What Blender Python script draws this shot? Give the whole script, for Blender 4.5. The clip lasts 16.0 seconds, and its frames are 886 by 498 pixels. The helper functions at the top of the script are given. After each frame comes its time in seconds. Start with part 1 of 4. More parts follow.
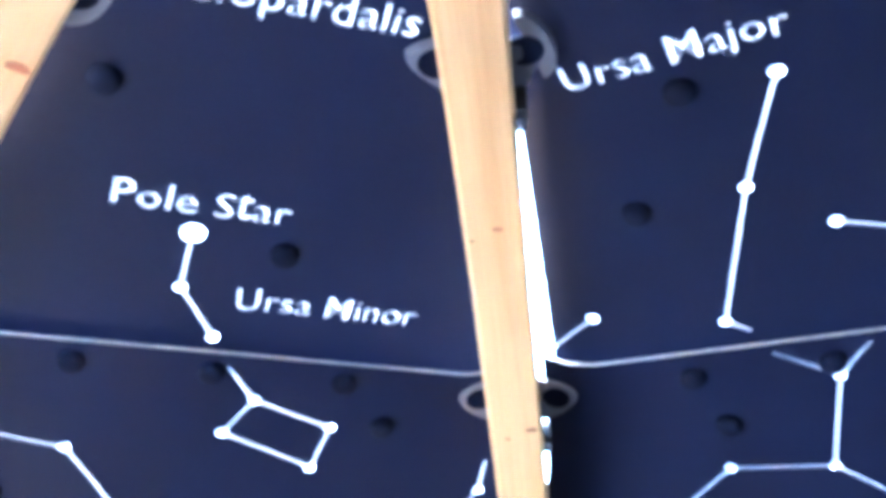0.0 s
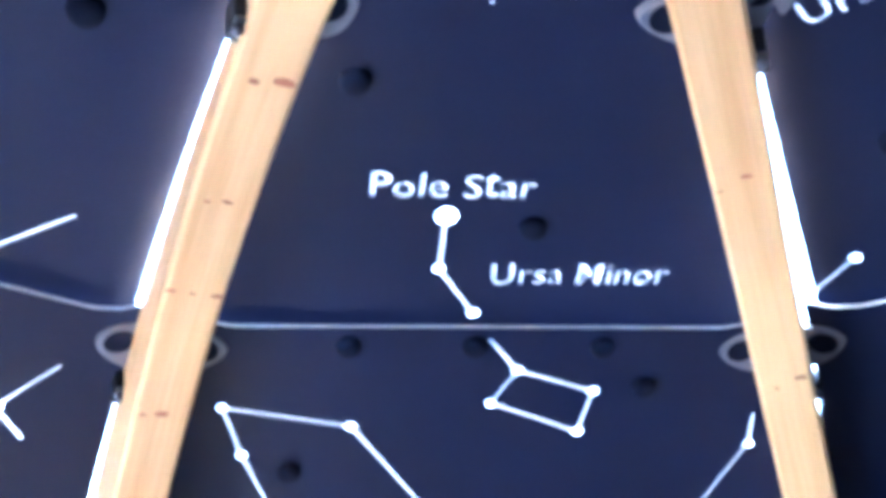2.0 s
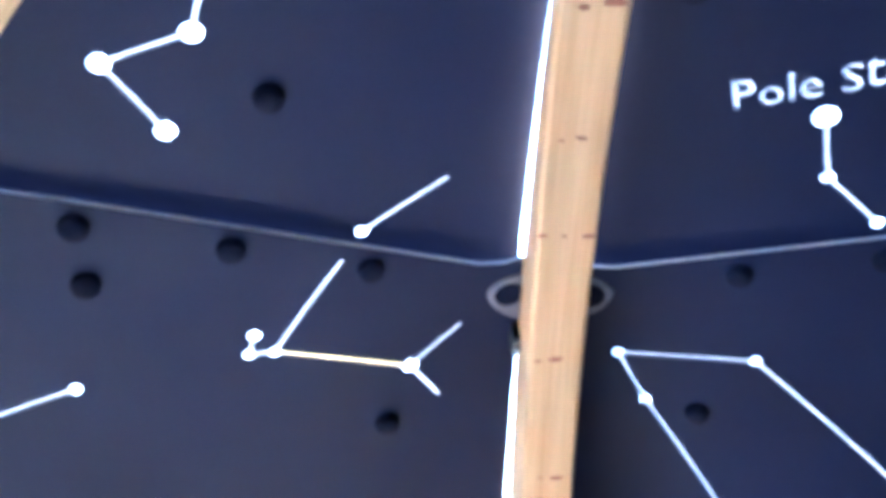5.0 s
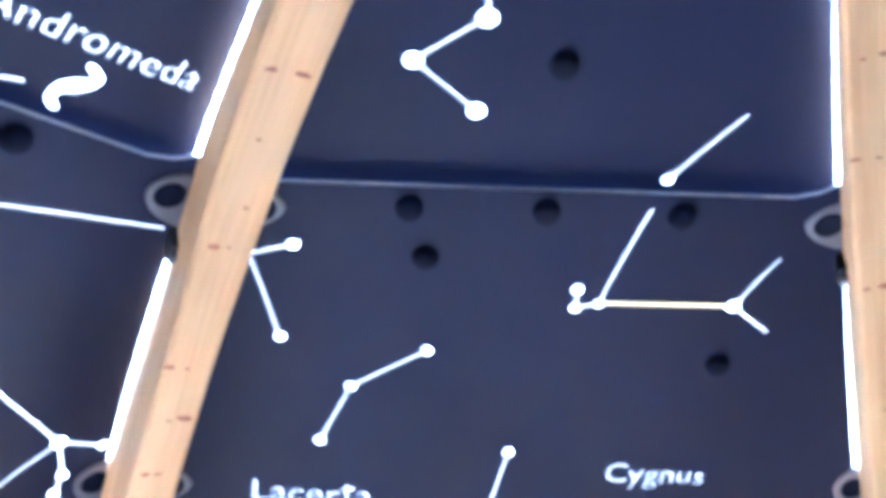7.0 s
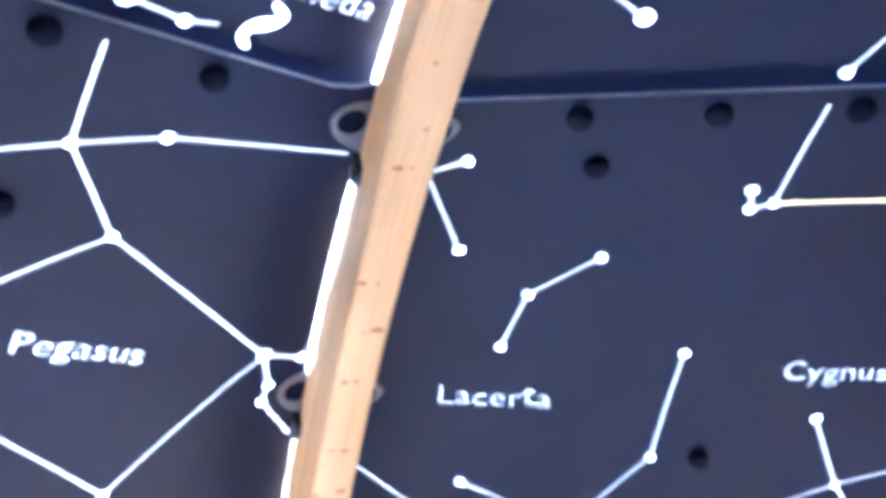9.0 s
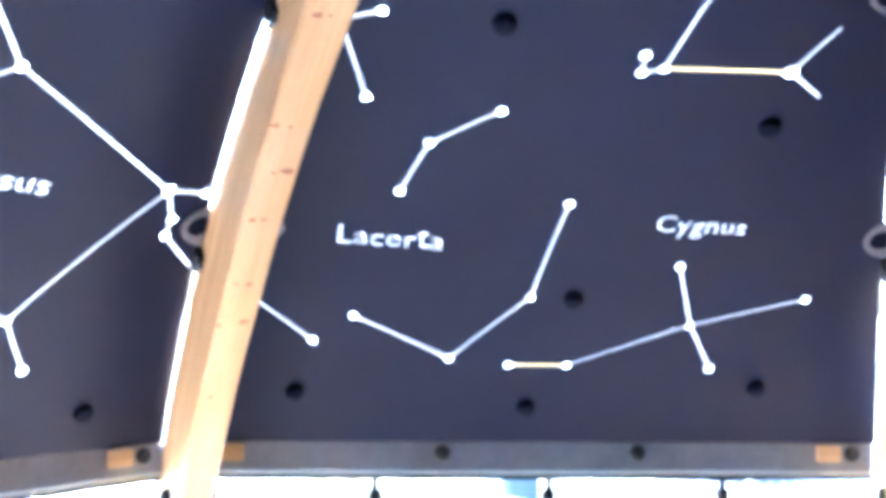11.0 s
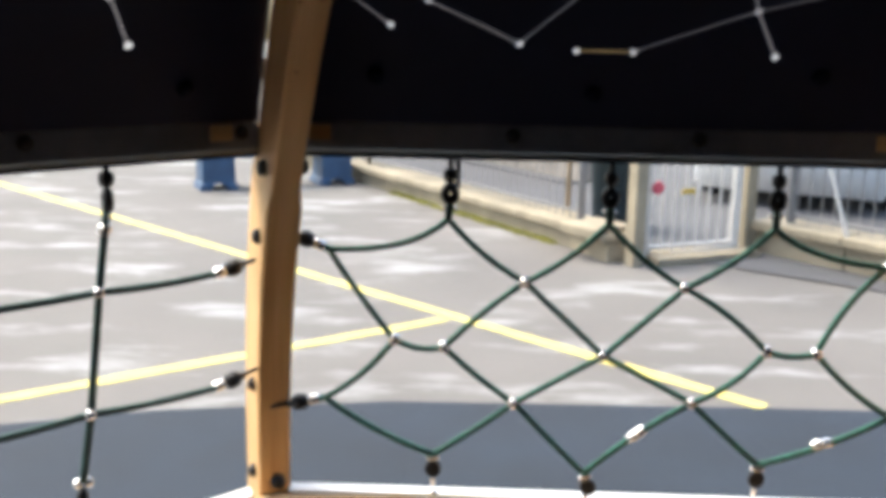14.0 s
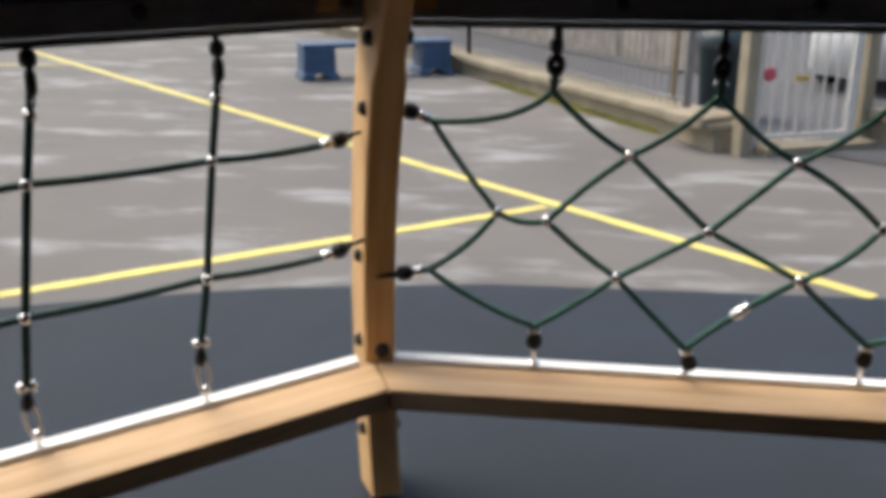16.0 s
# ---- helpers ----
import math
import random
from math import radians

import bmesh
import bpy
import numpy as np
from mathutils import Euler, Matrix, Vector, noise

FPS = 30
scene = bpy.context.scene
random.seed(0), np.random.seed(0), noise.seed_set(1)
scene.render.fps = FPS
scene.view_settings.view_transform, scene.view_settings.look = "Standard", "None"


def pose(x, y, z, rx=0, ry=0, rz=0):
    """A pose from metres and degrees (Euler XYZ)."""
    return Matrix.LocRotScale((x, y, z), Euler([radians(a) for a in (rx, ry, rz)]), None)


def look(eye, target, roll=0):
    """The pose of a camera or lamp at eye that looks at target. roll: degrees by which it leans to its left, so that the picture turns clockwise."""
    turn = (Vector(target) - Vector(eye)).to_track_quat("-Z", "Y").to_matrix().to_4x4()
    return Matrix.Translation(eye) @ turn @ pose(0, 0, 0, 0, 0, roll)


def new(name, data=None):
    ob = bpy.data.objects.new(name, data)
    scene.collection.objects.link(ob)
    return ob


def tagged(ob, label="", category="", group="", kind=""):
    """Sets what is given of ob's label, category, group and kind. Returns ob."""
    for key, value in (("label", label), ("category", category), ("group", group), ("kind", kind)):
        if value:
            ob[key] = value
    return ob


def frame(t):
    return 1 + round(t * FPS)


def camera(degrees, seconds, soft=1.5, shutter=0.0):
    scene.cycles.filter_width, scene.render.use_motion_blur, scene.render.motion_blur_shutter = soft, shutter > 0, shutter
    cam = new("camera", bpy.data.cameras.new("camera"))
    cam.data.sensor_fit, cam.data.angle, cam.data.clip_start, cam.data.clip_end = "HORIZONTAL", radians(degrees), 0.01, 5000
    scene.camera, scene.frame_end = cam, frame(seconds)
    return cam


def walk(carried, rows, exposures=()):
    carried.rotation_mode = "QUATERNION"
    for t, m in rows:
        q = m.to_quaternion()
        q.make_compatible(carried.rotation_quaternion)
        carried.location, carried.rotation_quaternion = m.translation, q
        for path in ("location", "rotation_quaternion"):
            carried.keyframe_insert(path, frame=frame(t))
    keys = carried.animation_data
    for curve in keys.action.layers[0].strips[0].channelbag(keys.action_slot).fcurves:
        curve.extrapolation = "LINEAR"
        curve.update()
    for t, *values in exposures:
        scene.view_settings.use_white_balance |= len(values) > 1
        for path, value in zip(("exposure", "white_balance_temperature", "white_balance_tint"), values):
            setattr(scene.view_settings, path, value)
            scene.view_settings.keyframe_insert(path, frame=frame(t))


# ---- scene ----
# ---------------------------------------------------------------- camera
cam = camera(49.15, 16.0, soft=5.6)
ROWS = (
    (0.0, -0.280, -0.048, 1.659, -65.53, 22.63, -0.55),
    (0.5, -0.290, -0.025, 1.657, -62.72, 21.64, -0.94),
    (1.0, -0.302, -0.024, 1.651, -60.13, 22.23, -0.94),
    (1.5, -0.312, -0.038, 1.647, -56.04, 22.15, -1.26),
    (2.0, -0.322, -0.033, 1.639, -51.42, 21.40, -1.66),
    (2.5, -0.305, -0.021, 1.621, -46.48, 22.93, -1.25),
    (3.0, -0.305, -0.005, 1.633, -42.72, 22.28, -1.74),
    (5.5, -0.247, -0.055, 1.597, -19.99, 19.15, 0.11),
    (6.0, -0.250, -0.073, 1.585, -14.72, 18.23, -0.03),
    (6.5, -0.264, -0.089, 1.574, -11.04, 17.99, -0.04),
    (7.0, -0.257, -0.107, 1.567, -5.32, 18.07, -0.08),
    (7.5, -0.262, -0.096, 1.562, 1.48, 17.95, -0.64),
    (8.0, -0.282, -0.127, 1.562, 5.17, 15.82, -1.08),
    (10.5, -0.307, -0.174, 1.548, -2.25, 7.38, 0.66),
    (11.0, -0.349, -0.226, 1.555, -4.02, 3.43, 0.76),
    (11.5, -0.344, -0.272, 1.539, -2.53, 1.53, 1.73),
    (12.0, -0.324, -0.311, 1.529, -1.29, -2.32, 2.50),
    (12.5, -0.293, -0.341, 1.501, -0.13, -5.10, 1.80),
    (13.0, -0.282, -0.349, 1.463, 0.81, -7.64, 1.51),
    (13.5, -0.277, -0.358, 1.455, 1.65, -9.74, 1.46),
    (14.0, -0.285, -0.368, 1.456, 1.79, -12.14, 1.11),
    (14.5, -0.294, -0.371, 1.447, 1.91, -13.65, 1.06),
    (15.0, -0.293, -0.373, 1.433, 2.84, -15.71, 1.01),
    (15.5, -0.293, -0.376, 1.416, 4.38, -17.47, 0.63),
    (16.0, -0.297, -0.389, 1.403, 7.68, -18.30, 0.12),
)


def shot(x, y, z, azimuth, pitch, roll):
    return pose(x, y, z, 0, 0, azimuth) @ pose(0, 0, 0, 90 + pitch, 0, 0) @ pose(0, 0, 0, 0, 0, roll)


EXPOSURES = (   # seconds, stops, kelvin, tint
    (0.0, 6.95, 4650, 0), (1.2, 6.92, 4500, 0), (3.0, 6.68, 4550, 0), (5.5, 6.42, 4450, 0), (7.0, 6.35, 4380, 1), (8.2, 6.25, 4450, 2), (10.5, 6.65, 4430, 3), (11.0, 6.45, 4700, 0), (11.5, 5.95, 5050, -4), (12.0, 5.2, 5400, -6),
    (12.5, 4.25, 5850, -6), (13.0, 3.3, 6050, -5), (13.5, 2.4, 6200, 0), (14.0, 1.75, 6250, 3), (14.5, 1.2, 6250, 4), (15.0, 0.9, 6350, 5), (16.0, 0.82, 6350, 5),
)
walk(cam, [(r[0], shot(*r[1:])) for r in ROWS], EXPOSURES)

# ---------------------------------------------------------------- light
SUN_AZ, SUN_EL = radians(150), radians(55)   # azimuth counted from +x
world = bpy.data.worlds.new("sky")
scene.world = world
world.use_nodes = True
nt = world.node_tree
sky = nt.nodes.new("ShaderNodeTexSky")
sky.sky_type = "NISHITA"
sky.sun_disc = False
sky.sun_elevation = SUN_EL
sky.sun_rotation = radians(90) - SUN_AZ
sky.air_density = 1.0
sky.dust_density = 6.0
sky.ozone_density = 0.6
nt.links.new(sky.outputs[0], nt.nodes["Background"].inputs[0])
nt.nodes["Background"].inputs[1].default_value = 0.145
sun_data = bpy.data.lights.new("sun", "SUN")
sun_data.energy, sun_data.angle, sun_data.color = 0.5, radians(40), (1.0, 0.95, 0.88)
sun = new("sun", sun_data)
sun.matrix_world = look((math.cos(SUN_AZ) * 20, math.sin(SUN_AZ) * 20, 20 * math.tan(SUN_EL)), (0, 0, 0))


# ---------------------------------------------------------------- materials
def material(name, color, rough=0.6, metal=0.0, vary=0.15, scale=6.0, bump=0.1, fine=60.0, second=None, stretch=(1, 1, 1), spec=0.5):
    m = bpy.data.materials.new(name)
    m.use_nodes = True
    t = m.node_tree
    b = t.nodes["Principled BSDF"]
    b.inputs["Roughness"].default_value = rough
    b.inputs["Metallic"].default_value = metal
    b.inputs["Specular IOR Level"].default_value = spec
    co = t.nodes.new("ShaderNodeTexCoord")
    mp = t.nodes.new("ShaderNodeMapping")
    mp.inputs["Scale"].default_value = stretch
    t.links.new(co.outputs["Object"], mp.inputs[0])
    n1 = t.nodes.new("ShaderNodeTexNoise")
    n1.inputs["Scale"].default_value = scale
    n1.inputs["Detail"].default_value = 5
    n2 = t.nodes.new("ShaderNodeTexNoise")
    n2.inputs["Scale"].default_value = fine
    n2.inputs["Detail"].default_value = 3
    t.links.new(mp.outputs[0], n1.inputs[0])
    t.links.new(mp.outputs[0], n2.inputs[0])
    add = t.nodes.new("ShaderNodeMath")
    add.operation = "MULTIPLY_ADD"
    add.inputs[1].default_value = 0.35
    t.links.new(n2.outputs[0], add.inputs[0])
    t.links.new(n1.outputs[0], add.inputs[2])
    r = t.nodes.new("ShaderNodeValToRGB")
    lo = second or tuple(c * (1 - vary) for c in color)
    hi = tuple(min(1, c * (1 + vary)) for c in color)
    r.color_ramp.elements[0].position, r.color_ramp.elements[1].position = 0.45, 0.9
    r.color_ramp.elements[0].color = (*lo, 1)
    r.color_ramp.elements[1].color = (*hi, 1)
    t.links.new(add.outputs[0], r.inputs[0])
    t.links.new(r.outputs[0], b.inputs["Base Color"])
    rr = t.nodes.new("ShaderNodeMapRange")
    rr.inputs["To Min"].default_value, rr.inputs["To Max"].default_value = max(0, rough - 0.08), min(1, rough + 0.1)
    t.links.new(n1.outputs[0], rr.inputs[0])
    t.links.new(rr.outputs[0], b.inputs["Roughness"])
    bp = t.nodes.new("ShaderNodeBump")
    bp.inputs["Strength"].default_value = bump
    bp.inputs["Distance"].default_value = 0.004
    t.links.new(n2.outputs[0], bp.inputs["Height"])
    t.links.new(bp.outputs[0], b.inputs["Normal"])
    return m


def translucent(name, color, share):
    m = bpy.data.materials.new(name)
    m.use_nodes = True
    t = m.node_tree
    t.nodes.remove(t.nodes["Principled BSDF"])
    d, tr, mix = t.nodes.new("ShaderNodeBsdfDiffuse"), t.nodes.new("ShaderNodeBsdfTranslucent"), t.nodes.new("ShaderNodeMixShader")
    no = t.nodes.new("ShaderNodeTexNoise")
    no.inputs["Scale"].default_value = 40
    ramp = t.nodes.new("ShaderNodeValToRGB")
    ramp.color_ramp.elements[0].color = (*[c * 0.85 for c in color], 1)
    ramp.color_ramp.elements[1].color = (*color, 1)
    t.links.new(no.outputs[0], ramp.inputs[0])
    for n in (d, tr):
        t.links.new(ramp.outputs[0], n.inputs[0])
    mix.inputs[0].default_value = share
    t.links.new(d.outputs[0], mix.inputs[1])
    t.links.new(tr.outputs[0], mix.inputs[2])
    t.links.new(mix.outputs[0], t.nodes["Material Output"].inputs[0])
    return m


def timber(name, base, dark, fibre=1.0):
    """Pale pine: growth bands and fibres drawn out along the piece, by its own grain coordinates."""
    m = bpy.data.materials.new(name)
    m.use_nodes = True
    t = m.node_tree
    b = t.nodes["Principled BSDF"]
    b.inputs["Specular IOR Level"].default_value = 0.35
    at_ = t.nodes.new("ShaderNodeAttribute")
    at_.attribute_name = "grain"
    outs = []
    for stretch, detail in (((0.9, 22, 22), 4), ((5, 190 * fibre, 190 * fibre), 3), ((2.2, 3.5, 3.5), 3)):
        mp, no = t.nodes.new("ShaderNodeMapping"), t.nodes.new("ShaderNodeTexNoise")
        mp.inputs["Scale"].default_value = stretch
        no.inputs["Scale"].default_value, no.inputs["Detail"].default_value = 1.0, detail
        t.links.new(at_.outputs["Vector"], mp.inputs[0])
        t.links.new(mp.outputs[0], no.inputs[0])
        outs.append(no.outputs[0])
    mixed = outs[0]
    for o, w in ((outs[1], 0.45), (outs[2], 0.55)):
        add = t.nodes.new("ShaderNodeMath")
        add.operation = "MULTIPLY_ADD"
        add.inputs[1].default_value = w
        t.links.new(o, add.inputs[0])
        t.links.new(mixed, add.inputs[2])
        mixed = add.outputs[0]
    r = t.nodes.new("ShaderNodeValToRGB")
    r.color_ramp.elements[0].position, r.color_ramp.elements[1].position = 0.72, 1.0
    half = t.nodes.new("ShaderNodeMath")
    half.operation = "MULTIPLY"
    half.inputs[1].default_value = 0.82
    t.links.new(mixed, half.inputs[0])
    t.links.new(half.outputs[0], r.inputs[0])
    r.color_ramp.elements[0].color, r.color_ramp.elements[1].color = (*base, 1), (*dark, 1)
    t.links.new(r.outputs[0], b.inputs["Base Color"])
    rr = t.nodes.new("ShaderNodeMapRange")
    rr.inputs["To Min"].default_value, rr.inputs["To Max"].default_value = 0.45, 0.65
    t.links.new(outs[2], rr.inputs[0])
    t.links.new(rr.outputs[0], b.inputs["Roughness"])
    bp = t.nodes.new("ShaderNodeBump")
    bp.inputs["Strength"].default_value, bp.inputs["Distance"].default_value = 0.2, 0.002
    t.links.new(outs[1], bp.inputs["Height"])
    t.links.new(bp.outputs[0], b.inputs["Normal"])
    return m


def give_grain(ob, fn):
    """Grain coordinates (along, across, deep) of every vertex, for the timber materials."""
    me = ob.data
    at_ = me.attributes.new("grain", "FLOAT_VECTOR", "POINT")
    for v in me.vertices:
        at_.data[v.index].vector = fn(v.co)
    return ob


NAVY = material("navy_sheet", (0.0082, 0.0115, 0.0370), 0.55, vary=0.25, scale=2.5, bump=0.12, fine=220, spec=0.13)
CORE = material("pale_sheet_core", (0.34, 0.34, 0.37), 0.5, vary=0.1, scale=30, bump=0.05)
PLATE = material("pale_grey_plate", (0.150, 0.147, 0.178), 0.45, vary=0.15, scale=20, bump=0.05)
PINE = timber("pine_glulam", (0.77, 0.500, 0.240), (0.60, 0.345, 0.140))
PINE_BEAM = timber("pine_beam", (0.63, 0.435, 0.250), (0.46, 0.285, 0.140))
KNOT = material("pine_knot", (0.36, 0.12, 0.045), 0.5, vary=0.3, scale=60, bump=0.1)
STAR = translucent("star_inlay", (0.42, 0.43, 0.46), 0.75)
LINE = translucent("line_inlay", (0.13, 0.13, 0.147), 0.6)
AMBER = translucent("amber_line_inlay", (0.26, 0.19, 0.09), 0.6)
LETTER = translucent("letter_inlay", (0.115, 0.115, 0.128), 0.6)
BLACK = material("black_plastic", (0.007, 0.007, 0.010), 0.55, vary=0.3, scale=40, bump=0.05)
PIT = material("matt_black_plastic", (0.0055, 0.0075, 0.020), 0.85, vary=0.2, scale=40, bump=0.05, spec=0.08)
STEEL = material("galvanised_steel", (0.92, 0.92, 0.93), 0.24, metal=0.85, vary=0.12, scale=40, bump=0.1)
ALU = material("aluminium_strip", (0.42, 0.41, 0.41), 0.5, metal=1.0, vary=0.1, scale=20, bump=0.05)
WHITE = material("white_strip", (0.88, 0.88, 0.88), 0.5, vary=0.06, scale=12, bump=0.05)
ROPE = material("green_rope", (0.020, 0.125, 0.088), 0.65, vary=0.35, scale=60, bump=0.5, fine=400)
ROPE_DARK = material("dark_green_rope", (0.018, 0.066, 0.058), 0.65, vary=0.35, scale=60, bump=0.5, fine=400)
RAIL = material("grey_blue_rail", (0.19, 0.20, 0.235), 0.35, vary=0.2, scale=10, bump=0.05)
ASPHALT = material("worn_asphalt", (0.143, 0.132, 0.122), 0.85, vary=0.16, scale=0.9, bump=0.6, fine=90)
at = ASPHALT.node_tree     # pale scuffs and streaks over the base tone
sc, sm, sr, sx = at.nodes.new("ShaderNodeTexNoise"), at.nodes.new("ShaderNodeMapping"), at.nodes.new("ShaderNodeValToRGB"), at.nodes.new("ShaderNodeMix")
sm.inputs["Scale"].default_value, sm.inputs["Rotation"].default_value = (1.1, 2.9, 1.0), (0, 0, radians(-12))
sc.inputs["Scale"].default_value, sc.inputs["Detail"].default_value, sc.inputs["Roughness"].default_value = 0.8, 6.0, 0.62
sr.color_ramp.elements[0].position, sr.color_ramp.elements[1].position = 0.53, 0.66
at.links.new(at.nodes["Texture Coordinate"].outputs["Object"], sm.inputs[0])
at.links.new(sm.outputs[0], sc.inputs[0])
at.links.new(sc.outputs[0], sr.inputs[0])
sx.data_type = "RGBA"
at.links.new(sr.outputs[0], sx.inputs["Factor"])
at.links.new(at.nodes["Color Ramp"].outputs[0], sx.inputs[6])
sx.inputs[7].default_value = (0.29, 0.288, 0.282, 1)
at.links.new(sx.outputs[2], at.nodes["Principled BSDF"].inputs["Base Color"])
RUBBER = material("dark_safety_surface", (0.0180, 0.0260, 0.0395), 0.9, vary=0.32, scale=1.6, bump=0.7, fine=160)
YELLOW = material("yellow_line_paint", (0.70, 0.60, 0.17), 0.7, vary=0.18, scale=8, bump=0.3)
BLUE = material("blue_plastic", (0.036, 0.080, 0.158), 0.5, vary=0.2, scale=8, bump=0.1)
STONE = material("pale_stone", (0.30, 0.255, 0.180), 0.85, vary=0.25, scale=3, bump=0.6, fine=30)
MOSS = material("moss", (0.15, 0.14, 0.022), 0.95, vary=0.4, scale=12, bump=0.9, fine=60)
FENCE = material("grey_fence_paint", (0.19, 0.185, 0.185), 0.5, vary=0.1, scale=20, bump=0.1)
GATE = material("white_gate_paint", (0.62, 0.60, 0.57), 0.45, vary=0.1, scale=20, bump=0.1)
RED = material("red_sign", (0.62, 0.09, 0.13), 0.5, vary=0.05, scale=20)
SIGN = material("yellow_sign", (0.55, 0.38, 0.06), 0.5, vary=0.05, scale=20)
PAVING = material("grey_paving", (0.088, 0.087, 0.092), 0.85, vary=0.2, scale=1.5, bump=0.5, fine=40)
TEAL = material("dark_teal_plastic", (0.018, 0.034, 0.042), 0.45, vary=0.2, scale=6)
TANPAINT = material("tan_post_paint", (0.36, 0.27, 0.17), 0.6, vary=0.2, scale=12, bump=0.2)
FARWALL = material("grey_brown_render", (0.32, 0.285, 0.25), 0.9, vary=0.35, scale=5, bump=0.5, fine=30)

# ---------------------------------------------------------------- dome geometry
RC, ZC, RHO = 0.158, 0.383, 1.900       # the panels' arc: centre and radius
TH_EDGE, TH_SEAM, TH_TOP = 0.487, 1.064, 1.47
TAN, COS = math.tan(radians(22.5)), math.cos(radians(22.5))
BAYS = {"A": 2, "B": 1, "C": 0, "D": -1, "E": -2, "F": -3, "G": 4, "H": 3}


def azimuth(k):
    return radians(90 - 45 * k)


def on_bay(k, u, r, z):
    """A point of bay k: u to the right along it, r out from the axis, z up."""
    a = azimuth(k)
    return Vector((r * math.cos(a) + u * math.sin(a), r * math.sin(a) - u * math.cos(a), z))


def on_panel(k, u, th, out=0.0):
    return on_bay(k, u, RC + (RHO + out) * math.cos(th), ZC + (RHO + out) * math.sin(th))


def half_width(th):
    return (RC + RHO * math.cos(th)) * TAN


def mesh_from(name, bm, mats, smooth=False):
    bmesh.ops.recalc_face_normals(bm, faces=bm.faces)
    me = bpy.data.meshes.new(name)
    bm.to_mesh(me)
    bm.free()
    for m in (mats if isinstance(mats, (list, tuple)) else [mats]):
        me.materials.append(m)
    if smooth:
        for p in me.polygons:
            p.use_smooth = True
    return me


def part(name, bm, mats, parent=None, label="", smooth=False):
    ob = new(name, mesh_from(name, bm, mats, smooth))
    if parent is not None:
        ob.parent = parent
    if label:
        ob["label"] = label
    return ob


def box(bm, x0, x1, y0, y1, z0, z1, m=None, bevel=0.0):
    vs = [bm.verts.new((x, y, z)) for x in (x0, x1) for y in (y0, y1) for z in (z0, z1)]
    fs = [bm.faces.new([vs[i] for i in f]) for f in ((0, 1, 3, 2), (4, 6, 7, 5), (0, 4, 5, 1), (2, 3, 7, 6), (0, 2, 6, 4), (1, 5, 7, 3))]
    if bevel:
        es = list({e for f in fs for e in f.edges})
        r = bmesh.ops.bevel(bm, geom=es, offset=bevel, segments=2, affect="EDGES", profile=0.5)
        vs = list({v for f in r["faces"] for v in f.verts} | {v for v in vs if v.is_valid})
    if m is not None:
        bmesh.ops.transform(bm, matrix=m, verts=[v for v in vs if v.is_valid])
    return vs


def lathe(bm, profile, m, seg=16):
    """A turned body: (radius, height) pairs round the z axis of m."""
    rings = []
    for r, h in profile:
        if r < 1e-6:
            rings.append([bm.verts.new(m @ Vector((0, 0, h)))])
        else:
            rings.append([bm.verts.new(m @ Vector((r * math.cos(2 * math.pi * i / seg), r * math.sin(2 * math.pi * i / seg), h))) for i in range(seg)])
    for a, b in zip(rings, rings[1:]):
        for i in range(seg):
            j = (i + 1) % seg
            q = [a[i % len(a)], a[j % len(a)], b[j % len(b)], b[i % len(b)]]
            q = [v for n, v in enumerate(q) if v not in q[:n]]
            if len(q) > 2:
                bm.faces.new(q)


def tube(bm, pts, rad, seg=10):
    """A round bar or rope along points, closed at both ends."""
    rings, up = [], Vector((0.31, 0.17, 0.93))
    for i, p in enumerate(pts):
        d = (pts[min(i + 1, len(pts) - 1)] - pts[max(i - 1, 0)]).normalized()
        a = d.cross(up).normalized()
        b = d.cross(a)
        rings.append([bm.verts.new(p + rad * (math.cos(2 * math.pi * n / seg) * a + math.sin(2 * math.pi * n / seg) * b)) for n in range(seg)])
    for a, b in zip(rings, rings[1:]):
        for n in range(seg):
            bm.faces.new((a[n], a[(n + 1) % seg], b[(n + 1) % seg], b[n]))
    bm.faces.new(rings[0][::-1])
    bm.faces.new(rings[-1])


def frame_of(origin, z_axis, x_hint=Vector((0, 0, 1))):
    z = Vector(z_axis).normalized()
    x = (Vector(x_hint) - Vector(x_hint).dot(z) * z).normalized()
    y = z.cross(x)
    m = Matrix((x, y, z)).transposed().to_4x4()
    m.translation = origin
    return m


# the yard lies a little lower than the dome's zero
YARD = Matrix.Translation((-0.297, -0.38, 1.41)) @ Matrix.Scale(1.064, 4) @ Matrix.Translation((0.297, 0.38, -1.41))
FLOOR = -0.09

SHELTER = tagged(new("dome_shelter"), "octagonal play dome of pine ribs and dark navy constellation panels", "shelter")

# ---------------------------------------------------------------- ground
bm = bmesh.new()
R = 400
vs = [bm.verts.new(p) for p in ((-R, -R, FLOOR), (R, -R, FLOOR), (R, R, FLOOR), (-R, R, FLOOR))]
bm.faces.new(vs)
tagged(part("ground", bm, ASPHALT), "worn grey asphalt playground with pale scuffs", "ground", kind="structure")
bm = bmesh.new()
ring = [bm.verts.new((x, y, 0.006)) for x, y in ((4.6, 3.42), (2.6, 3.44), (0.9, 3.42), (-0.6, 3.37), (-1.5, 3.20), (-2.12, 2.98), (-3.4, 2.45), (-4.6, 1.6), (-4.6, -4.2), (4.6, -4.2))]
low = [bm.verts.new((v.co.x * 1.003, v.co.y * 1.003, -0.01)) for v in ring]
bm.faces.new(ring)
for i in range(10):
    bm.faces.new((ring[i - 1], low[i - 1], low[i], ring[i]))
yard_things = []
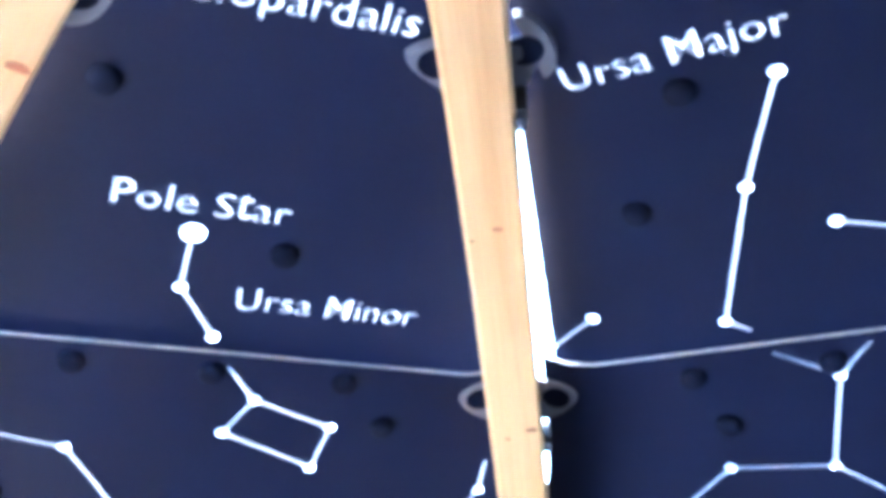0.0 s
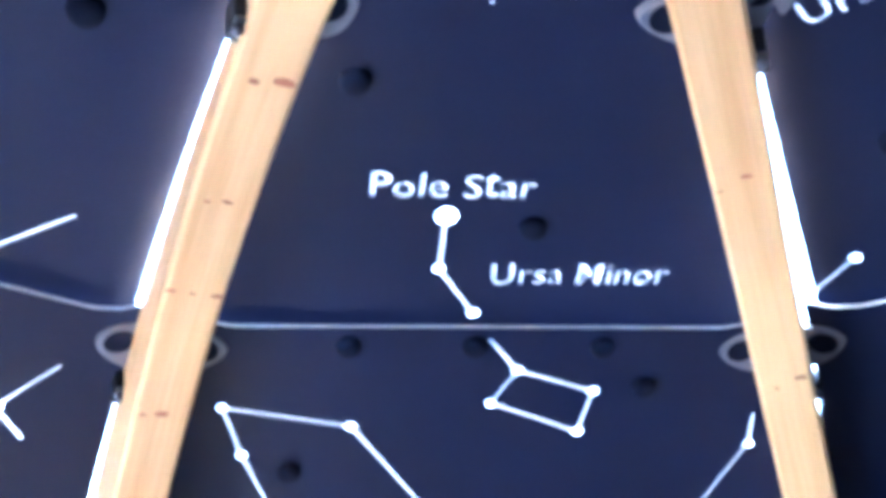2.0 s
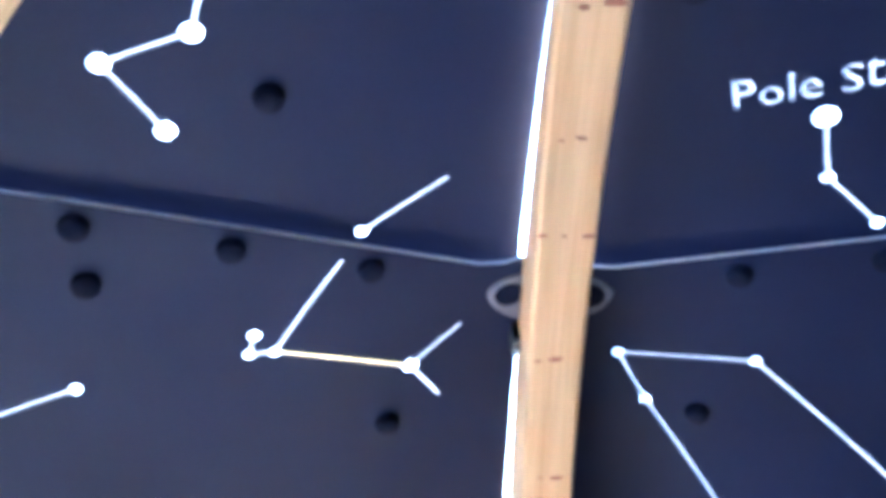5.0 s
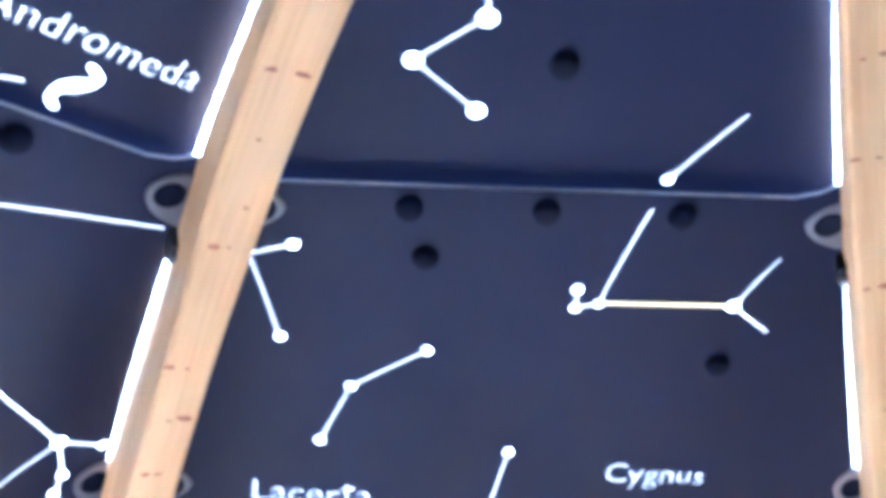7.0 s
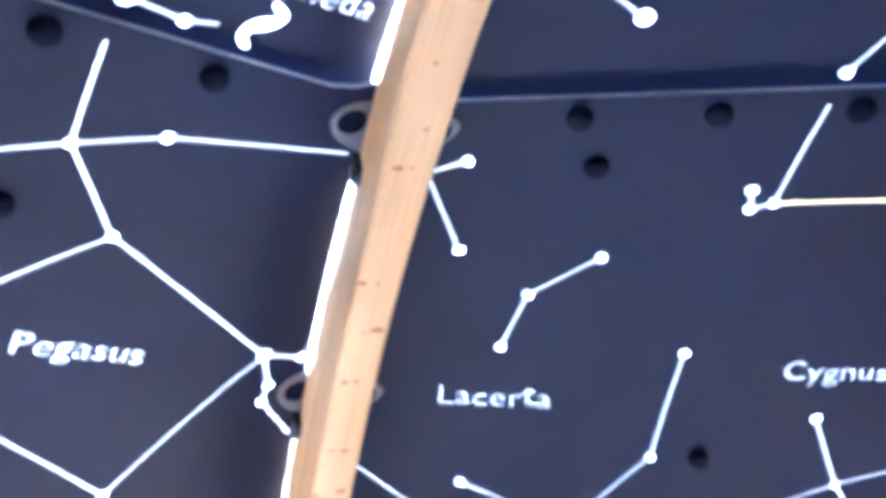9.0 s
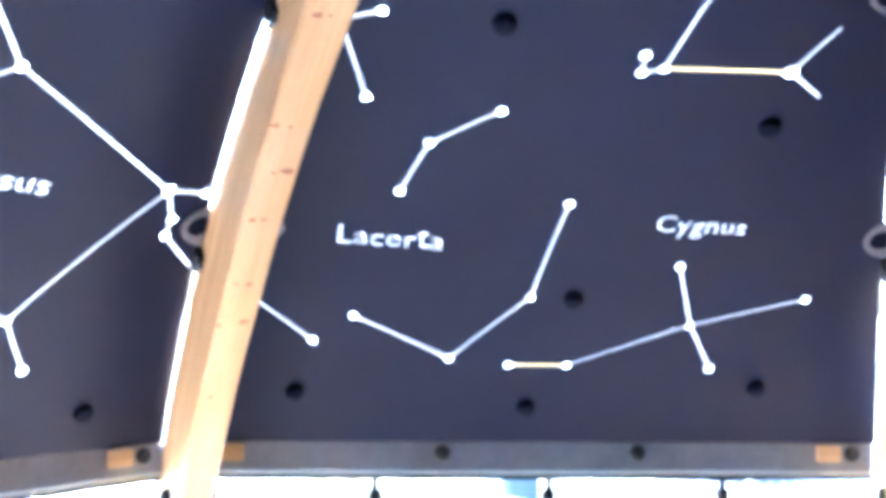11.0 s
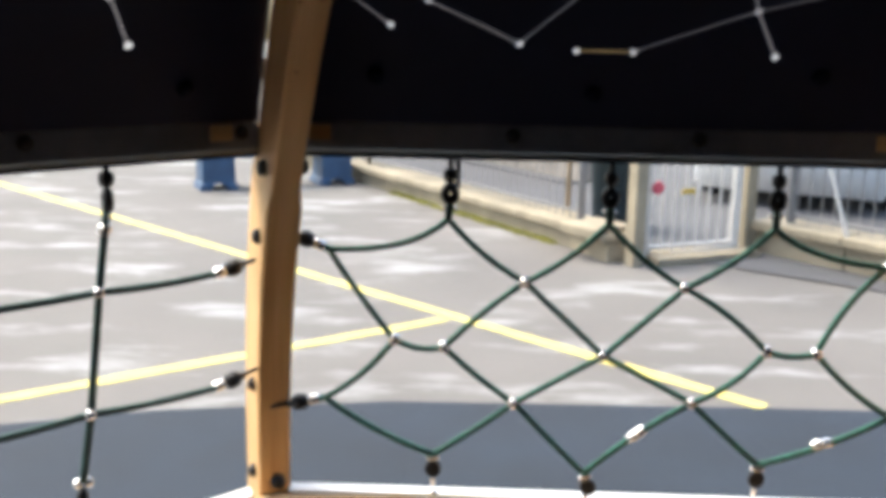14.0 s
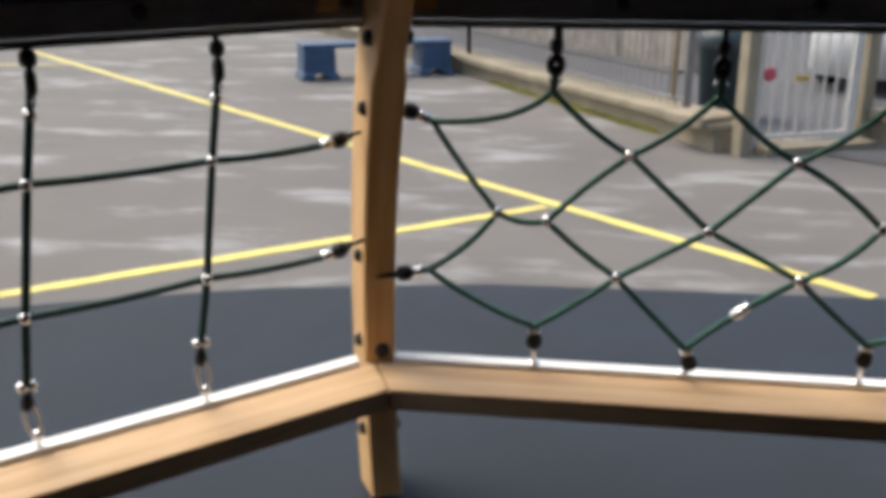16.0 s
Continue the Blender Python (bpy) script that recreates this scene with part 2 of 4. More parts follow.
yard_things.append(tagged(part("safety_surface", bm, RUBBER), "dark grey rubber safety surface round the dome", "ground", kind="structure"))


def ground_line(a, b, w, tag):
    bm = bmesh.new()
    a, b = Vector((*a, 0.004)), Vector((*b, 0.004))
    d = (b - a).normalized()
    n = Vector((-d.y, d.x, 0)) * w / 2
    steps = max(2, int((b - a).length / 0.12))
    prev = None
    for i in range(steps + 1):
        p = a.lerp(b, i / steps)
        j1, j2 = random.uniform(0.85, 1.1), random.uniform(0.85, 1.1)
        cur = [bm.verts.new(p + n * j1), bm.verts.new(p - n * j2)]
        if prev:
            bm.faces.new((prev[0], prev[1], cur[1], cur[0]))
        prev = cur
    yard_things.append(tagged(part("yellow_line", bm, YELLOW), tag, "line marking", "yellow court lines", "structure"))


ground_line((-7.9, 11.65), (0.93, 3.44), 0.080, "worn yellow court line painted on asphalt")
ground_line((-4.2, 1.72), (-0.42, 4.60), 0.080, "worn yellow court line meeting another at an angle")
ground_line((-9.0, 8.85), (-5.75, 9.55), 0.06, "faded yellow court line far out on asphalt")

# ---------------------------------------------------------------- the drawings on the panels
TW = 0.0057   # width of an engraved line
STARS = {
    "A": {"a5": (0.006, 1.029), "a6": (-0.027, 0.936), "a7": (-0.176, 0.942), "am0": (0.038, 1.1657), "am1": (-0.306, 1.1086), "am2": (0.008, 1.298), "am3": (-0.055, 1.2097), "am4": (-0.127, 1.0866)},
    "B": {"pole": (-0.068, 1.1652), "um2": (-0.07, 1.1141), "um3": (-0.014, 1.069), "um4": (0.061, 1.018), "um5": (0.027, 0.982), "um6": (0.184, 0.995), "um7": (0.171, 0.95),
          "lb1": (-0.38, 0.978), "lb2": (-0.188, 0.957), "lb3": (-0.357, 0.926), "bz": (0.462, 0.934)},
    "C": {"c1": (-0.115, 1.194), "c2": (-0.197, 1.1598), "c3": (-0.113, 1.1216), "c4": (0.161, 1.0685), "c6": (0.064, 0.97), "c7": (0.066, 0.952), "c7r": (0.1, 0.957), "c8": (0.305, 0.957),
          "c11": (-0.148, 0.905), "c12": (-0.261, 0.867), "c13": (-0.308, 0.81), "c14": (-0.346, 1.007), "c15": (-0.368, 0.917), "c16": (-0.003, 0.798), "c17": (-0.048, 0.68),
          "c18": (-0.198, 0.599), "c19": (-0.388, 0.653), "c20": (-0.469, 0.621), "c21": (0.231, 0.722), "c22": (0.281, 0.646), "c23": (0.498, 0.682), "c24": (0.341, 0.588), "c25": (0.043, 0.591), "c26": (-0.076, 0.591)},
    "D": {"d0": (0.08, 0.968), "d1": (0.07, 1.0757), "d2": (0.144, 1.0717), "d3": (0.188, 0.989), "d4": (0.182, 0.897), "d5": (0.504, 0.798), "d6": (0.575, 0.8), "d7": (0.539, 0.766), "d8": (0.542, 0.747), "d9": (0.329, 0.644), "d10": (0.389, 0.588)},
}
LINES = {
    "A": [("am2", "am3"), ("am3", "am4"), ("am4", (-0.097, 1.0746)), ("am1", (-0.386, 1.0826)), ("am0", (0.203, 1.1326)), ("a5", (-0.074, 1.060)), ("a5", (0.052, 1.060)), ("a5", "a6"), ("a6", "a7"), ("a7", (-0.34, 0.868)), ("a6", (0.2, 0.83))],
    "B": [("pole", "um2"), ("um2", "um3"), ((0.012, 1.052), "um4"), ("um4", "um6"), ("um6", "um7"), ("um7", "um5"), ("um5", "um4"), ("lb1", "lb2"), ("lb1", "lb3"), ("lb2", (0.02, 0.8)), ("lb3", (-0.2, 0.7)), ("bz", (0.454, 0.969)), ("bz", (0.38, 0.83))],
    "C": [("c1", "c2"), ("c2", "c3"), ("c1", (-0.122, 1.2533)), ("c4", (0.239, 1.1276)), ((0.143, 1.05), "c7r"), ("c6", "c7"), ("c7", "c7r"), ("c7r", "c8"), ("c8", (0.351, 1.006)), ("c8", (0.37, 0.931)), ("c11", "c12"), ("c12", "c13"),
          ("c14", (-0.407, 0.997)), ((-0.407, 0.997), "c15"), ("c16", "c17"), ("c17", "c18"), ("c18", "c19"), ("c20", (-0.61, 0.69)), ("c21", "c22"), ("c22", "c24"), ("c23", "c22"), ("c22", "c25"), ("c25", "c26")],
    "D": [("d0", (-0.12, 0.925)), ("d0", (0.064, 1.05)), ("d1", (0.062, 1.1946)), ("d1", "d2"), ("d2", (0.183, 1.0767)), ("d0", "d3"), ("d3", (0.44, 1.012)), ("d0", "d4"), ("d4", (-0.1, 0.77)), ("d4", "d5"), ("d5", "d6"), ("d5", "d7"), ("d7", "d8"),
          ("d8", (0.626, 0.712)), ("d5", "d9"), ("d9", (-0.05, 0.76)), ("d9", "d10")],
}
AMBERS = {("c25", "c26"), ("c7r", "c8")}
BIG = {"pole": 0.0155, "c1": 0.013, "c2": 0.0125, "c3": 0.0125, "d1": 0.0125, "c8": 0.0115, "d5": 0.012}
# words: bay, text, start and end of the baseline (u, th), height of a capital
WORDS = [
    ("B", "Pole Star", (-0.17, 1.1822), (0.046, 1.1832), 0.042), ("B", "Ursa Minor", (0.004, 1.0991), (0.261, 1.1011), 0.040), ("B", "Camelopardalis", (-0.226, 1.346), (0.11, 1.351), 0.040),
    ("A", "Ursa Major", (-0.212, 1.3191), (0.031, 1.3251), 0.040), ("D", "Andromeda", (0.0965, 1.1102), (0.3525, 1.1148), 0.037), ("D", "Pegasus", (0.11, 0.783), (0.305, 0.780), 0.040),
    ("C", "Lacerta", (-0.419, 0.746), (-0.225, 0.739), 0.042), ("C", "Cygnus", (0.165, 0.767), (0.335, 0.765), 0.038),
]
CAPS = {
    "A": [(-0.192, 1.2057), (-0.095, 1.301), (-0.19, 1.045), (0, 1.045), (0.19, 1.045), (-0.16, 0.99)],
    "B": [(-0.191, 1.2806), (0.051, 1.1561), (-0.192, 1.045), (-0.008, 1.045), (0.183, 1.045), (0.262, 1.001), (-0.283, 0.908)],
    "C": [(-0.014, 1.1618), (0.085, 1.2674), (0.308, 0.896), (-0.162, 0.999), (-0.189, 1.045), (-0.002, 1.045), (0.186, 1.045), (0.037, 0.677), (0.449, 0.562), (-0.507, 0.553), (-0.03, 0.533)],
    "D": [(0.202, 1.045), (0, 1.045), (-0.18, 1.045), (0.534, 0.534), (0.03, 0.91), (0.108, 1.1946)],
}


def strip_outline(a, b, w, step=0.03):
    """Centre points and half-width vector of a straight stroke in (u, s)."""
    a, b = Vector(a), Vector(b)
    d = (b - a)
    n = max(2, int(d.length / step))
    side = Vector((-d.y, d.x)).normalized() * w / 2
    return [(a.lerp(b, i / n) + side, a.lerp(b, i / n) - side) for i in range(n + 1)]


def flat_letters(text):
    """Points and faces of a piece of text of size 1."""
    cu = bpy.data.curves.new("letters", "FONT")
    cu.body = text
    cu.size = 1.0
    cu.offset = 0.006
    cu.resolution_u = 3
    ob = new("letters", cu)
    bpy.context.view_layer.update()
    me = ob.evaluated_get(bpy.context.evaluated_depsgraph_get()).to_mesh()
    pts = [v.co.xy.copy() for v in me.vertices]
    faces = [tuple(p.vertices) for p in me.polygons]
    bpy.data.objects.remove(ob)
    bpy.data.curves.remove(cu)
    return pts, faces


def word_mesh(text, a, b, height):
    """Playfully set letters as flat faces in (u, s): list of points, list of faces."""
    rnd = random.Random(text)
    pts, faces = [], []
    for i, ch in enumerate(text):
        if ch == " ":
            continue
        glyph, fcs = flat_letters(ch)
        shift = max(p.x for p in flat_letters(text[:i + 1])[0]) - max(p.x for p in glyph)
        mx, my = (max(p.x for p in glyph) + min(p.x for p in glyph)) / 2, 0.25
        wide, tall, rise = (1.0, 1.30, 0.10) if ch == "t" else (rnd.uniform(0.94, 1.0), rnd.uniform(0.96, 1.06), rnd.uniform(-0.02, 0.02))
        tilt = radians(rnd.uniform(-4, 4))
        m = len(pts)
        for p in glyph:
            x, y = (p.x - mx) * wide, (p.y - my) * tall
            pts.append(Vector((mx + shift + x * math.cos(tilt) - y * math.sin(tilt), my + rise + x * math.sin(tilt) + y * math.cos(tilt))))
        faces += [tuple(m + n for n in f) for f in fcs]
    x0, x1 = min(p.x for p in pts), max(p.x for p in pts)
    a, b = Vector((a[0], a[1] * RHO)), Vector((b[0], b[1] * RHO))
    d = b - a
    ex = d / (x1 - x0)
    ey = Vector((-d.y, d.x)).normalized() * (height / 0.72)
    return [a + ex * (p.x - x0) + ey * p.y for p in pts], faces


def panel(bay, upper, inset_l, inset_r, name="panel"):
    """One bent sheet with its engraving cut through and pale inlays set in the cuts. inset: (bottom, top) gap at either side."""
    from mathutils.geometry import delaunay_2d_cdt
    k = BAYS[bay]
    seam = TH_SEAM + (0.005 if bay == "A" else 0.0)
    th0, th1 = (seam - 0.012, TH_TOP) if upper else (TH_EDGE, seam)
    out = 0.018 if upper else -0.003
    thick = 0.012
    lab = "dark navy plastic sheet, engraved with white constellations" if bay in STARS else "plain dark navy plastic sheet of the dome"
    place = Matrix.Translation(on_panel(k, 0, th0))
    inv = place.inverted()
    to3 = lambda u, s, o=0.0: inv @ on_panel(k, u, s / RHO, out + o)
    # outline
    n = 12
    edge = lambda th, ins: half_width(th) - (ins[0] + (ins[1] - ins[0]) * (th - th0) / (th1 - th0))
    left = [(-edge(th, inset_l), th * RHO) for th in [th0 + (th1 - th0) * i / n for i in range(n + 1)]]
    right = [(edge(th, inset_r), th * RHO) for th in [th0 + (th1 - th0) * i / n for i in range(n + 1)]]
    top = []
    if not upper:   # the upper edge curls up towards the posts
        ul, ur = left[-1][0], right[-1][0]
        for i in range(1, 24):
            u = ul + (ur - ul) * i / 24
            e = min(u - ul, ur - u)
            top.append((u, th1 * RHO + 0.034 * max(0, 1 - e / 0.075) ** 2))
        left[-1] = (ul, th1 * RHO + 0.034)
        right[-1] = (ur, th1 * RHO + 0.034)
    outline = [Vector(p) for p in right + top[::-1] + left[::-1]]
    verts, edges, faces = list(outline), [], [list(range(len(outline)))]
    # guide lines for the bend
    for i in range(1, 24):
        th = th0 + (th1 - th0) * i / 24
        if i in (23,) and not upper:
            continue
        w = half_width(th) - 0.075
        m = len(verts)
        verts += [Vector((-w, th * RHO)), Vector((w, th * RHO))]
        edges.append((m, m + 1))
    cuts = []
    inside = lambda th: (th > TH_SEAM + 0.002) == upper
    pos = lambda q: STARS[bay][q] if isinstance(q, str) else q
    if bay in STARS:
        for a, b in LINES[bay]:
            pa, pb = pos(a), pos(b)
            if not inside((pa[1] + pb[1]) / 2):
                continue
            w = TW
            pairs = strip_outline((pa[0], pa[1] * RHO), (pb[0], pb[1] * RHO), w)
            cuts.append(("engraved_line", AMBER if (a, b) in AMBERS else LINE, 0.0045, [p for p, q in pairs] + [q for p, q in pairs[::-1]], pairs))
        for name_, (u, th) in STARS[bay].items():
            if inside(th):
                r = BIG.get(name_, 0.0090)
                poly = [Vector((u + r * math.cos(2 * math.pi * i / 18), th * RHO + r * math.sin(2 * math.pi * i / 18))) for i in range(18)]
                cuts.append(("star", STAR, 0.003, poly, None))
        if bay == "D" and upper:
            cx, cy = 0.232, 1.0862 * RHO     # an S with hooked ends
            us, ss = (-0.001, -0.018, -0.0125, 0.0, 0.0135, 0.0215, -0.002), (-0.0385, -0.0250, -0.0069, 0.0, 0.0087, 0.0215, 0.0342)
            mid = [Vector((float(np.interp(t, range(7), us)), float(np.interp(t, range(7), ss)))) for t in [i * 6 / 24 for i in range(25)]]
            for _ in range(3):
                mid = [mid[0]] + [(p + q * 2 + r) / 4 for p, q, r in zip(mid, mid[1:], mid[2:])] + [mid[-1]]
            pairs = []
            for i, p in enumerate(mid):
                d = (mid[min(i + 1, 24)] - mid[max(i - 1, 0)]).normalized()
                w = float(np.interp(i, (0, 1, 6, 12, 18, 23, 24), (0.003, 0.0048, 0.0062, 0.0100, 0.0066, 0.0048, 0.003)))
                c = Vector((cx, cy)) + p
                pairs.append((c + Vector((d.y, -d.x)) * w, c - Vector((d.y, -d.x)) * w))
            cuts.append(("spiral_galaxy", STAR, 0.003, [p for p, q in pairs] + [q for p, q in pairs[::-1]], pairs))
    first_cut = len(faces)
    for nm, mat, dep, poly, pairs in cuts:
        m = len(verts)
        verts += poly
        faces.append(list(range(m, m + len(poly))))
    words = []
    for wb, text, a, b, h in WORDS:
        if wb == bay and inside(a[1]):
            pts, fcs = word_mesh(text, a, b, h)
            m = len(verts)
            verts += pts
            faces += [[m + i for i in f] for f in fcs]
            words.append((text, pts, fcs))
    for f in faces:
        edges += list(zip(f, f[1:] + f[:1]))
    V, E_, F, _, _, _ = delaunay_2d_cdt(verts, edges, [], 0, 1e-5)
    cen = np.array([sum((V[i] for i in f), Vector((0, 0))) / len(f) for f in F])

    def within(poly):
        """Which centres lie in a polygon, by counting crossings."""
        p = np.array([tuple(v) for v in poly])
        q = np.roll(p, -1, axis=0)
        hit = np.zeros(len(cen), bool)
        for (x0, y0), (x1, y1) in zip(p, q):
            if y0 != y1:
                cross = ((y0 > cen[:, 1]) != (y1 > cen[:, 1])) & (cen[:, 0] < (x1 - x0) * (cen[:, 1] - y0) / (y1 - y0) + x0)
                hit ^= cross
        return hit

    solid = within(outline)
    for f in faces[first_cut:]:
        solid &= ~within([verts[i] for i in f])
    keep = [f for f, ok in zip(F, solid) if ok]
    top_s = (th1 - 0.001) * RHO

    def sheet(name_, keep):
        """A piece of the sheet with its thickness, pale where it is cut."""
        bm = bmesh.new()
        used = {i for f in keep for i in f}
        outer = {i for i in used if not upper and V[i].y > top_s}
        front = {i: bm.verts.new(to3(*V[i])) for i in used}
        back = {i: bm.verts.new(to3(V[i].x, V[i].y + (0.0026 if i in outer else 0.0), 0.0026 if i in outer else thick)) for i in used}   # chamfer of the upper edge
        count = {}
        for f in keep:
            bm.faces.new([front[i] for i in f])
            bm.faces.new([back[i] for i in f[::-1]])
            for a, b in zip(f, f[1:] + f[:1]):
                count.setdefault((min(a, b), max(a, b)), []).append((a, b))
        for a, b in (v[0] for v in count.values() if len(v) == 1):
            bm.faces.new((front[b], front[a], back[a], back[b])).material_index = 1
        me = bpy.data.meshes.new(name_)
        bm.normal_update()
        bm.to_mesh(me)
        bm.free()
        me.materials.append(NAVY)
        me.materials.append(CORE)
        return me

    # pieces that hang together, the largest first; the rest are the eyes of letters
    owner, groups = {}, []
    by_edge = {}
    for n_, f in enumerate(keep):
        for a, b in zip(f, f[1:] + f[:1]):
            by_edge.setdefault((min(a, b), max(a, b)), []).append(n_)
    touching = {}
    for pair in by_edge.values():
        if len(pair) == 2:
            touching.setdefault(pair[0], []).append(pair[1])
            touching.setdefault(pair[1], []).append(pair[0])
    for n_ in range(len(keep)):
        if n_ not in owner:
            todo, group = [n_], []
            owner[n_] = len(groups)
            while todo:
                q = todo.pop()
                group.append(keep[q])
                for w in touching.get(q, []):
                    if w not in owner:
                        owner[w] = len(groups)
                        todo.append(w)
            groups.append(group)
    groups.sort(key=len, reverse=True)
    me = sheet("sheet", groups[0])
    root = tagged(new("panel", me), lab)
    root.parent = SHELTER
    root.matrix_basis = place
    for group in groups[1:]:
        new("letter_eye", sheet("letter_eye", group)).parent = root
    for nm, mat, dep, poly, pairs in cuts:
        bm = bmesh.new()
        if pairs:
            prev = None
            for p, q in pairs:
                cur = [bm.verts.new(to3(*p, dep)), bm.verts.new(to3(*q, dep))]
                if prev:
                    bm.faces.new((prev[0], prev[1], cur[1], cur[0]))
                prev = cur
        else:
            bm.faces.new([bm.verts.new(to3(*p, dep)) for p in poly])
        part(nm, bm, mat, root)
    for text, pts, fcs in words:
        bm = bmesh.new()
        vs = [bm.verts.new(to3(*p, 0.004)) for p in pts]
        for f in fcs:
            try:
                bm.faces.new([vs[i] for i in f])
            except ValueError:
                pass
        part("lettering", bm, LETTER, root, "white engraved words " + text)
    for u, th in CAPS.get(bay, []):
        if inside(th):
            nrm = (on_panel(k, u, th, -1) - on_panel(k, u, th)).normalized()
            bm = bmesh.new()
            m = frame_of(to3(u, th * RHO), nrm)
            lathe(bm, [(0.0, 0.0150), (0.009, 0.0146), (0.0150, 0.0125), (0.0180, 0.0080), (0.0192, 0.0012), (0.0192, -0.0010), (0.0, -0.0010)], m, 20)
            part("bolt_cap", bm, PIT, root, "round black plastic bolt cap", smooth=True)
    return root


INSETS = {   # (bay, upper): gap at the left and at the right end, each at the sheet's bottom and top
    ("A", True): ((0.060, -0.052), (0.03, 0.03)), ("A", False): ((0.075, 0.050), (0.02, 0.02)),
    ("B", True): ((0.012, 0.004), (0.012, 0.055)), ("B", False): ((0.02, 0.02), (0.015, 0.015)),
    ("C", True): ((0.02, 0.02), (0.045, 0.071)), ("C", False): ((0.012, 0.012), (0.015, 0.044)),
    ("D", True): ((0.03, 0.03), (0.026, 0.025)), ("D", False): ((0.02, 0.02), (0.025, 0.027)),
}
for bay in BAYS:
    for upper in (False, True):
        l, r = INSETS.get((bay, upper), ((0.012, 0.012), (0.012, 0.012)))
        panel(bay, upper, l, r)
# closing cap of the dome
bm = bmesh.new()
zt, rt = ZC + (RHO + 0.02) * math.sin(TH_TOP - 0.02), (RC + RHO * math.cos(TH_TOP - 0.02)) / COS + 0.03
lathe(bm, [(0.0, zt + 0.035), (rt * 0.6, zt + 0.03), (rt, zt + 0.012), (rt, zt + 0.002), (0.0, zt + 0.002)], pose(0, 0, 0, 0, 0, 22.5), 8)
part("cap", bm, NAVY, SHELTER, "dark navy plastic cap closing the dome")

# ---------------------------------------------------------------- ribs
RIB_D = 0.195
BROADER = {-0.5: ((0.42, 0.46, 0.98, 1.12), (0.008, 0.0, 0.0, 0.010))}     # one rib is broader at its foot and top: place along, extra width
RIB_W = {-0.5: 0.064}     # the others are 75 mm wide
LEAN = {1.5: (-0.003, -0.162), 0.5: (-0.002, -0.082), -0.5: (0.0125, 0.002)}   # sideways: at the seam, and per radian above it


def rib_shift(j, th):
    x0, s = LEAN.get(j, (0.0, 0.0))
    return x0 + s * (max(th, 0.62) - 1.04)


def rib_inset(th):
    """How far the rib's inner face stands inside the panels' line."""
    return float(np.interp(th, (-0.25, 0.0, 0.2, 0.4, 0.6, 0.76, 0.9, 1.04, 1.2, 1.35, 1.45), (0.19, 0.19, 0.195, 0.2, 0.21, 0.2, 0.17, 0.134, 0.085, 0.045, 0.03)))


def rib_point(j, th, x, depth):
    """A point on the inner face (depth 0), x to the right, depth outwards; and the outward normal."""
    a = radians(90 - 45 * j)
    er, et = Vector((math.cos(a), math.sin(a), 0)), Vector((math.sin(a), -math.cos(a), 0))
    n = (er * math.cos(th) + Vector((0, 0, math.sin(th)))).normalized()
    c = er * ((RC + RHO * math.cos(th)) / COS) + Vector((0, 0, ZC + RHO * math.sin(th)))
    return c + et * (x + rib_shift(j, th)) + n * (depth - rib_inset(th)), n, et


def rib(j):
    """Curved glulam post between two bays; j counts bays."""
    bm = bmesh.new()
    rings, grain = [], []
    for i in range(49):
        th = -0.2517 + (TH_TOP - 0.02 + 0.2517) * i / 48
        h, b = RIB_W.get(j, 0.075) / 2, 0.005
        deep = min(RIB_D, rib_inset(th) - 0.004)
        g = -h - float(np.interp(th, *BROADER[j])) if j in BROADER else -h
        if j == -0.5:
            h += float(np.interp(th, (0.42, 0.46), (0.009, 0.0)))
        sec = [(g + b, 0), (h - b, 0), (h, b), (h, deep - b), (h - b, deep), (g + b, deep), (g, deep - b), (g, b)]
        rings.append([bm.verts.new(rib_point(j, th, x, y)[0]) for x, y in sec])
        grain += [(th * RHO, x + 0.3 * j, y) for x, y in sec]
    for p, q in zip(rings, rings[1:]):
        for i in range(8):
            bm.faces.new((p[i], p[(i + 1) % 8], q[(i + 1) % 8], q[i]))
    bm.faces.new(rings[0][::-1])
    bm.faces.new(rings[-1])
    ob = part("rib", bm, PINE, SHELTER, "pale curved laminated pine rib with small knots")
    at_ = ob.data.attributes.new("grain", "FLOAT_VECTOR", "POINT")
    for n, g in enumerate(grain):
        at_.data[n].vector = g
    return ob


def gap_bracket(root, j, th, sd):
    """Black bracket with a bolt that ties a sheet's edge to the rib's flank, bridging the gap."""
    p, n, et = rib_point(j, th, sd * (RIB_W.get(j, 0.075) / 2 + 0.005), rib_inset(th) - 0.026)
    m = frame_of(p, n, et)
    bm = bmesh.new()
    box(bm, -0.007, 0.007, -0.018, 0.018, -0.018, 0.022, m, 0.003)
    b = part("bracket", bm, BLACK, root, "black plastic bracket across the gap")
    bm = bmesh.new()
    lathe(bm, [(0.0, 0.009), (0.004, 0.008), (0.006, 0.004), (0.007, 0.0), (0.0, 0.0)], frame_of(p - n * 0.018, -n), 10)
    part("bolt", bm, PLATE, b, "small grey bolt head", smooth=True)


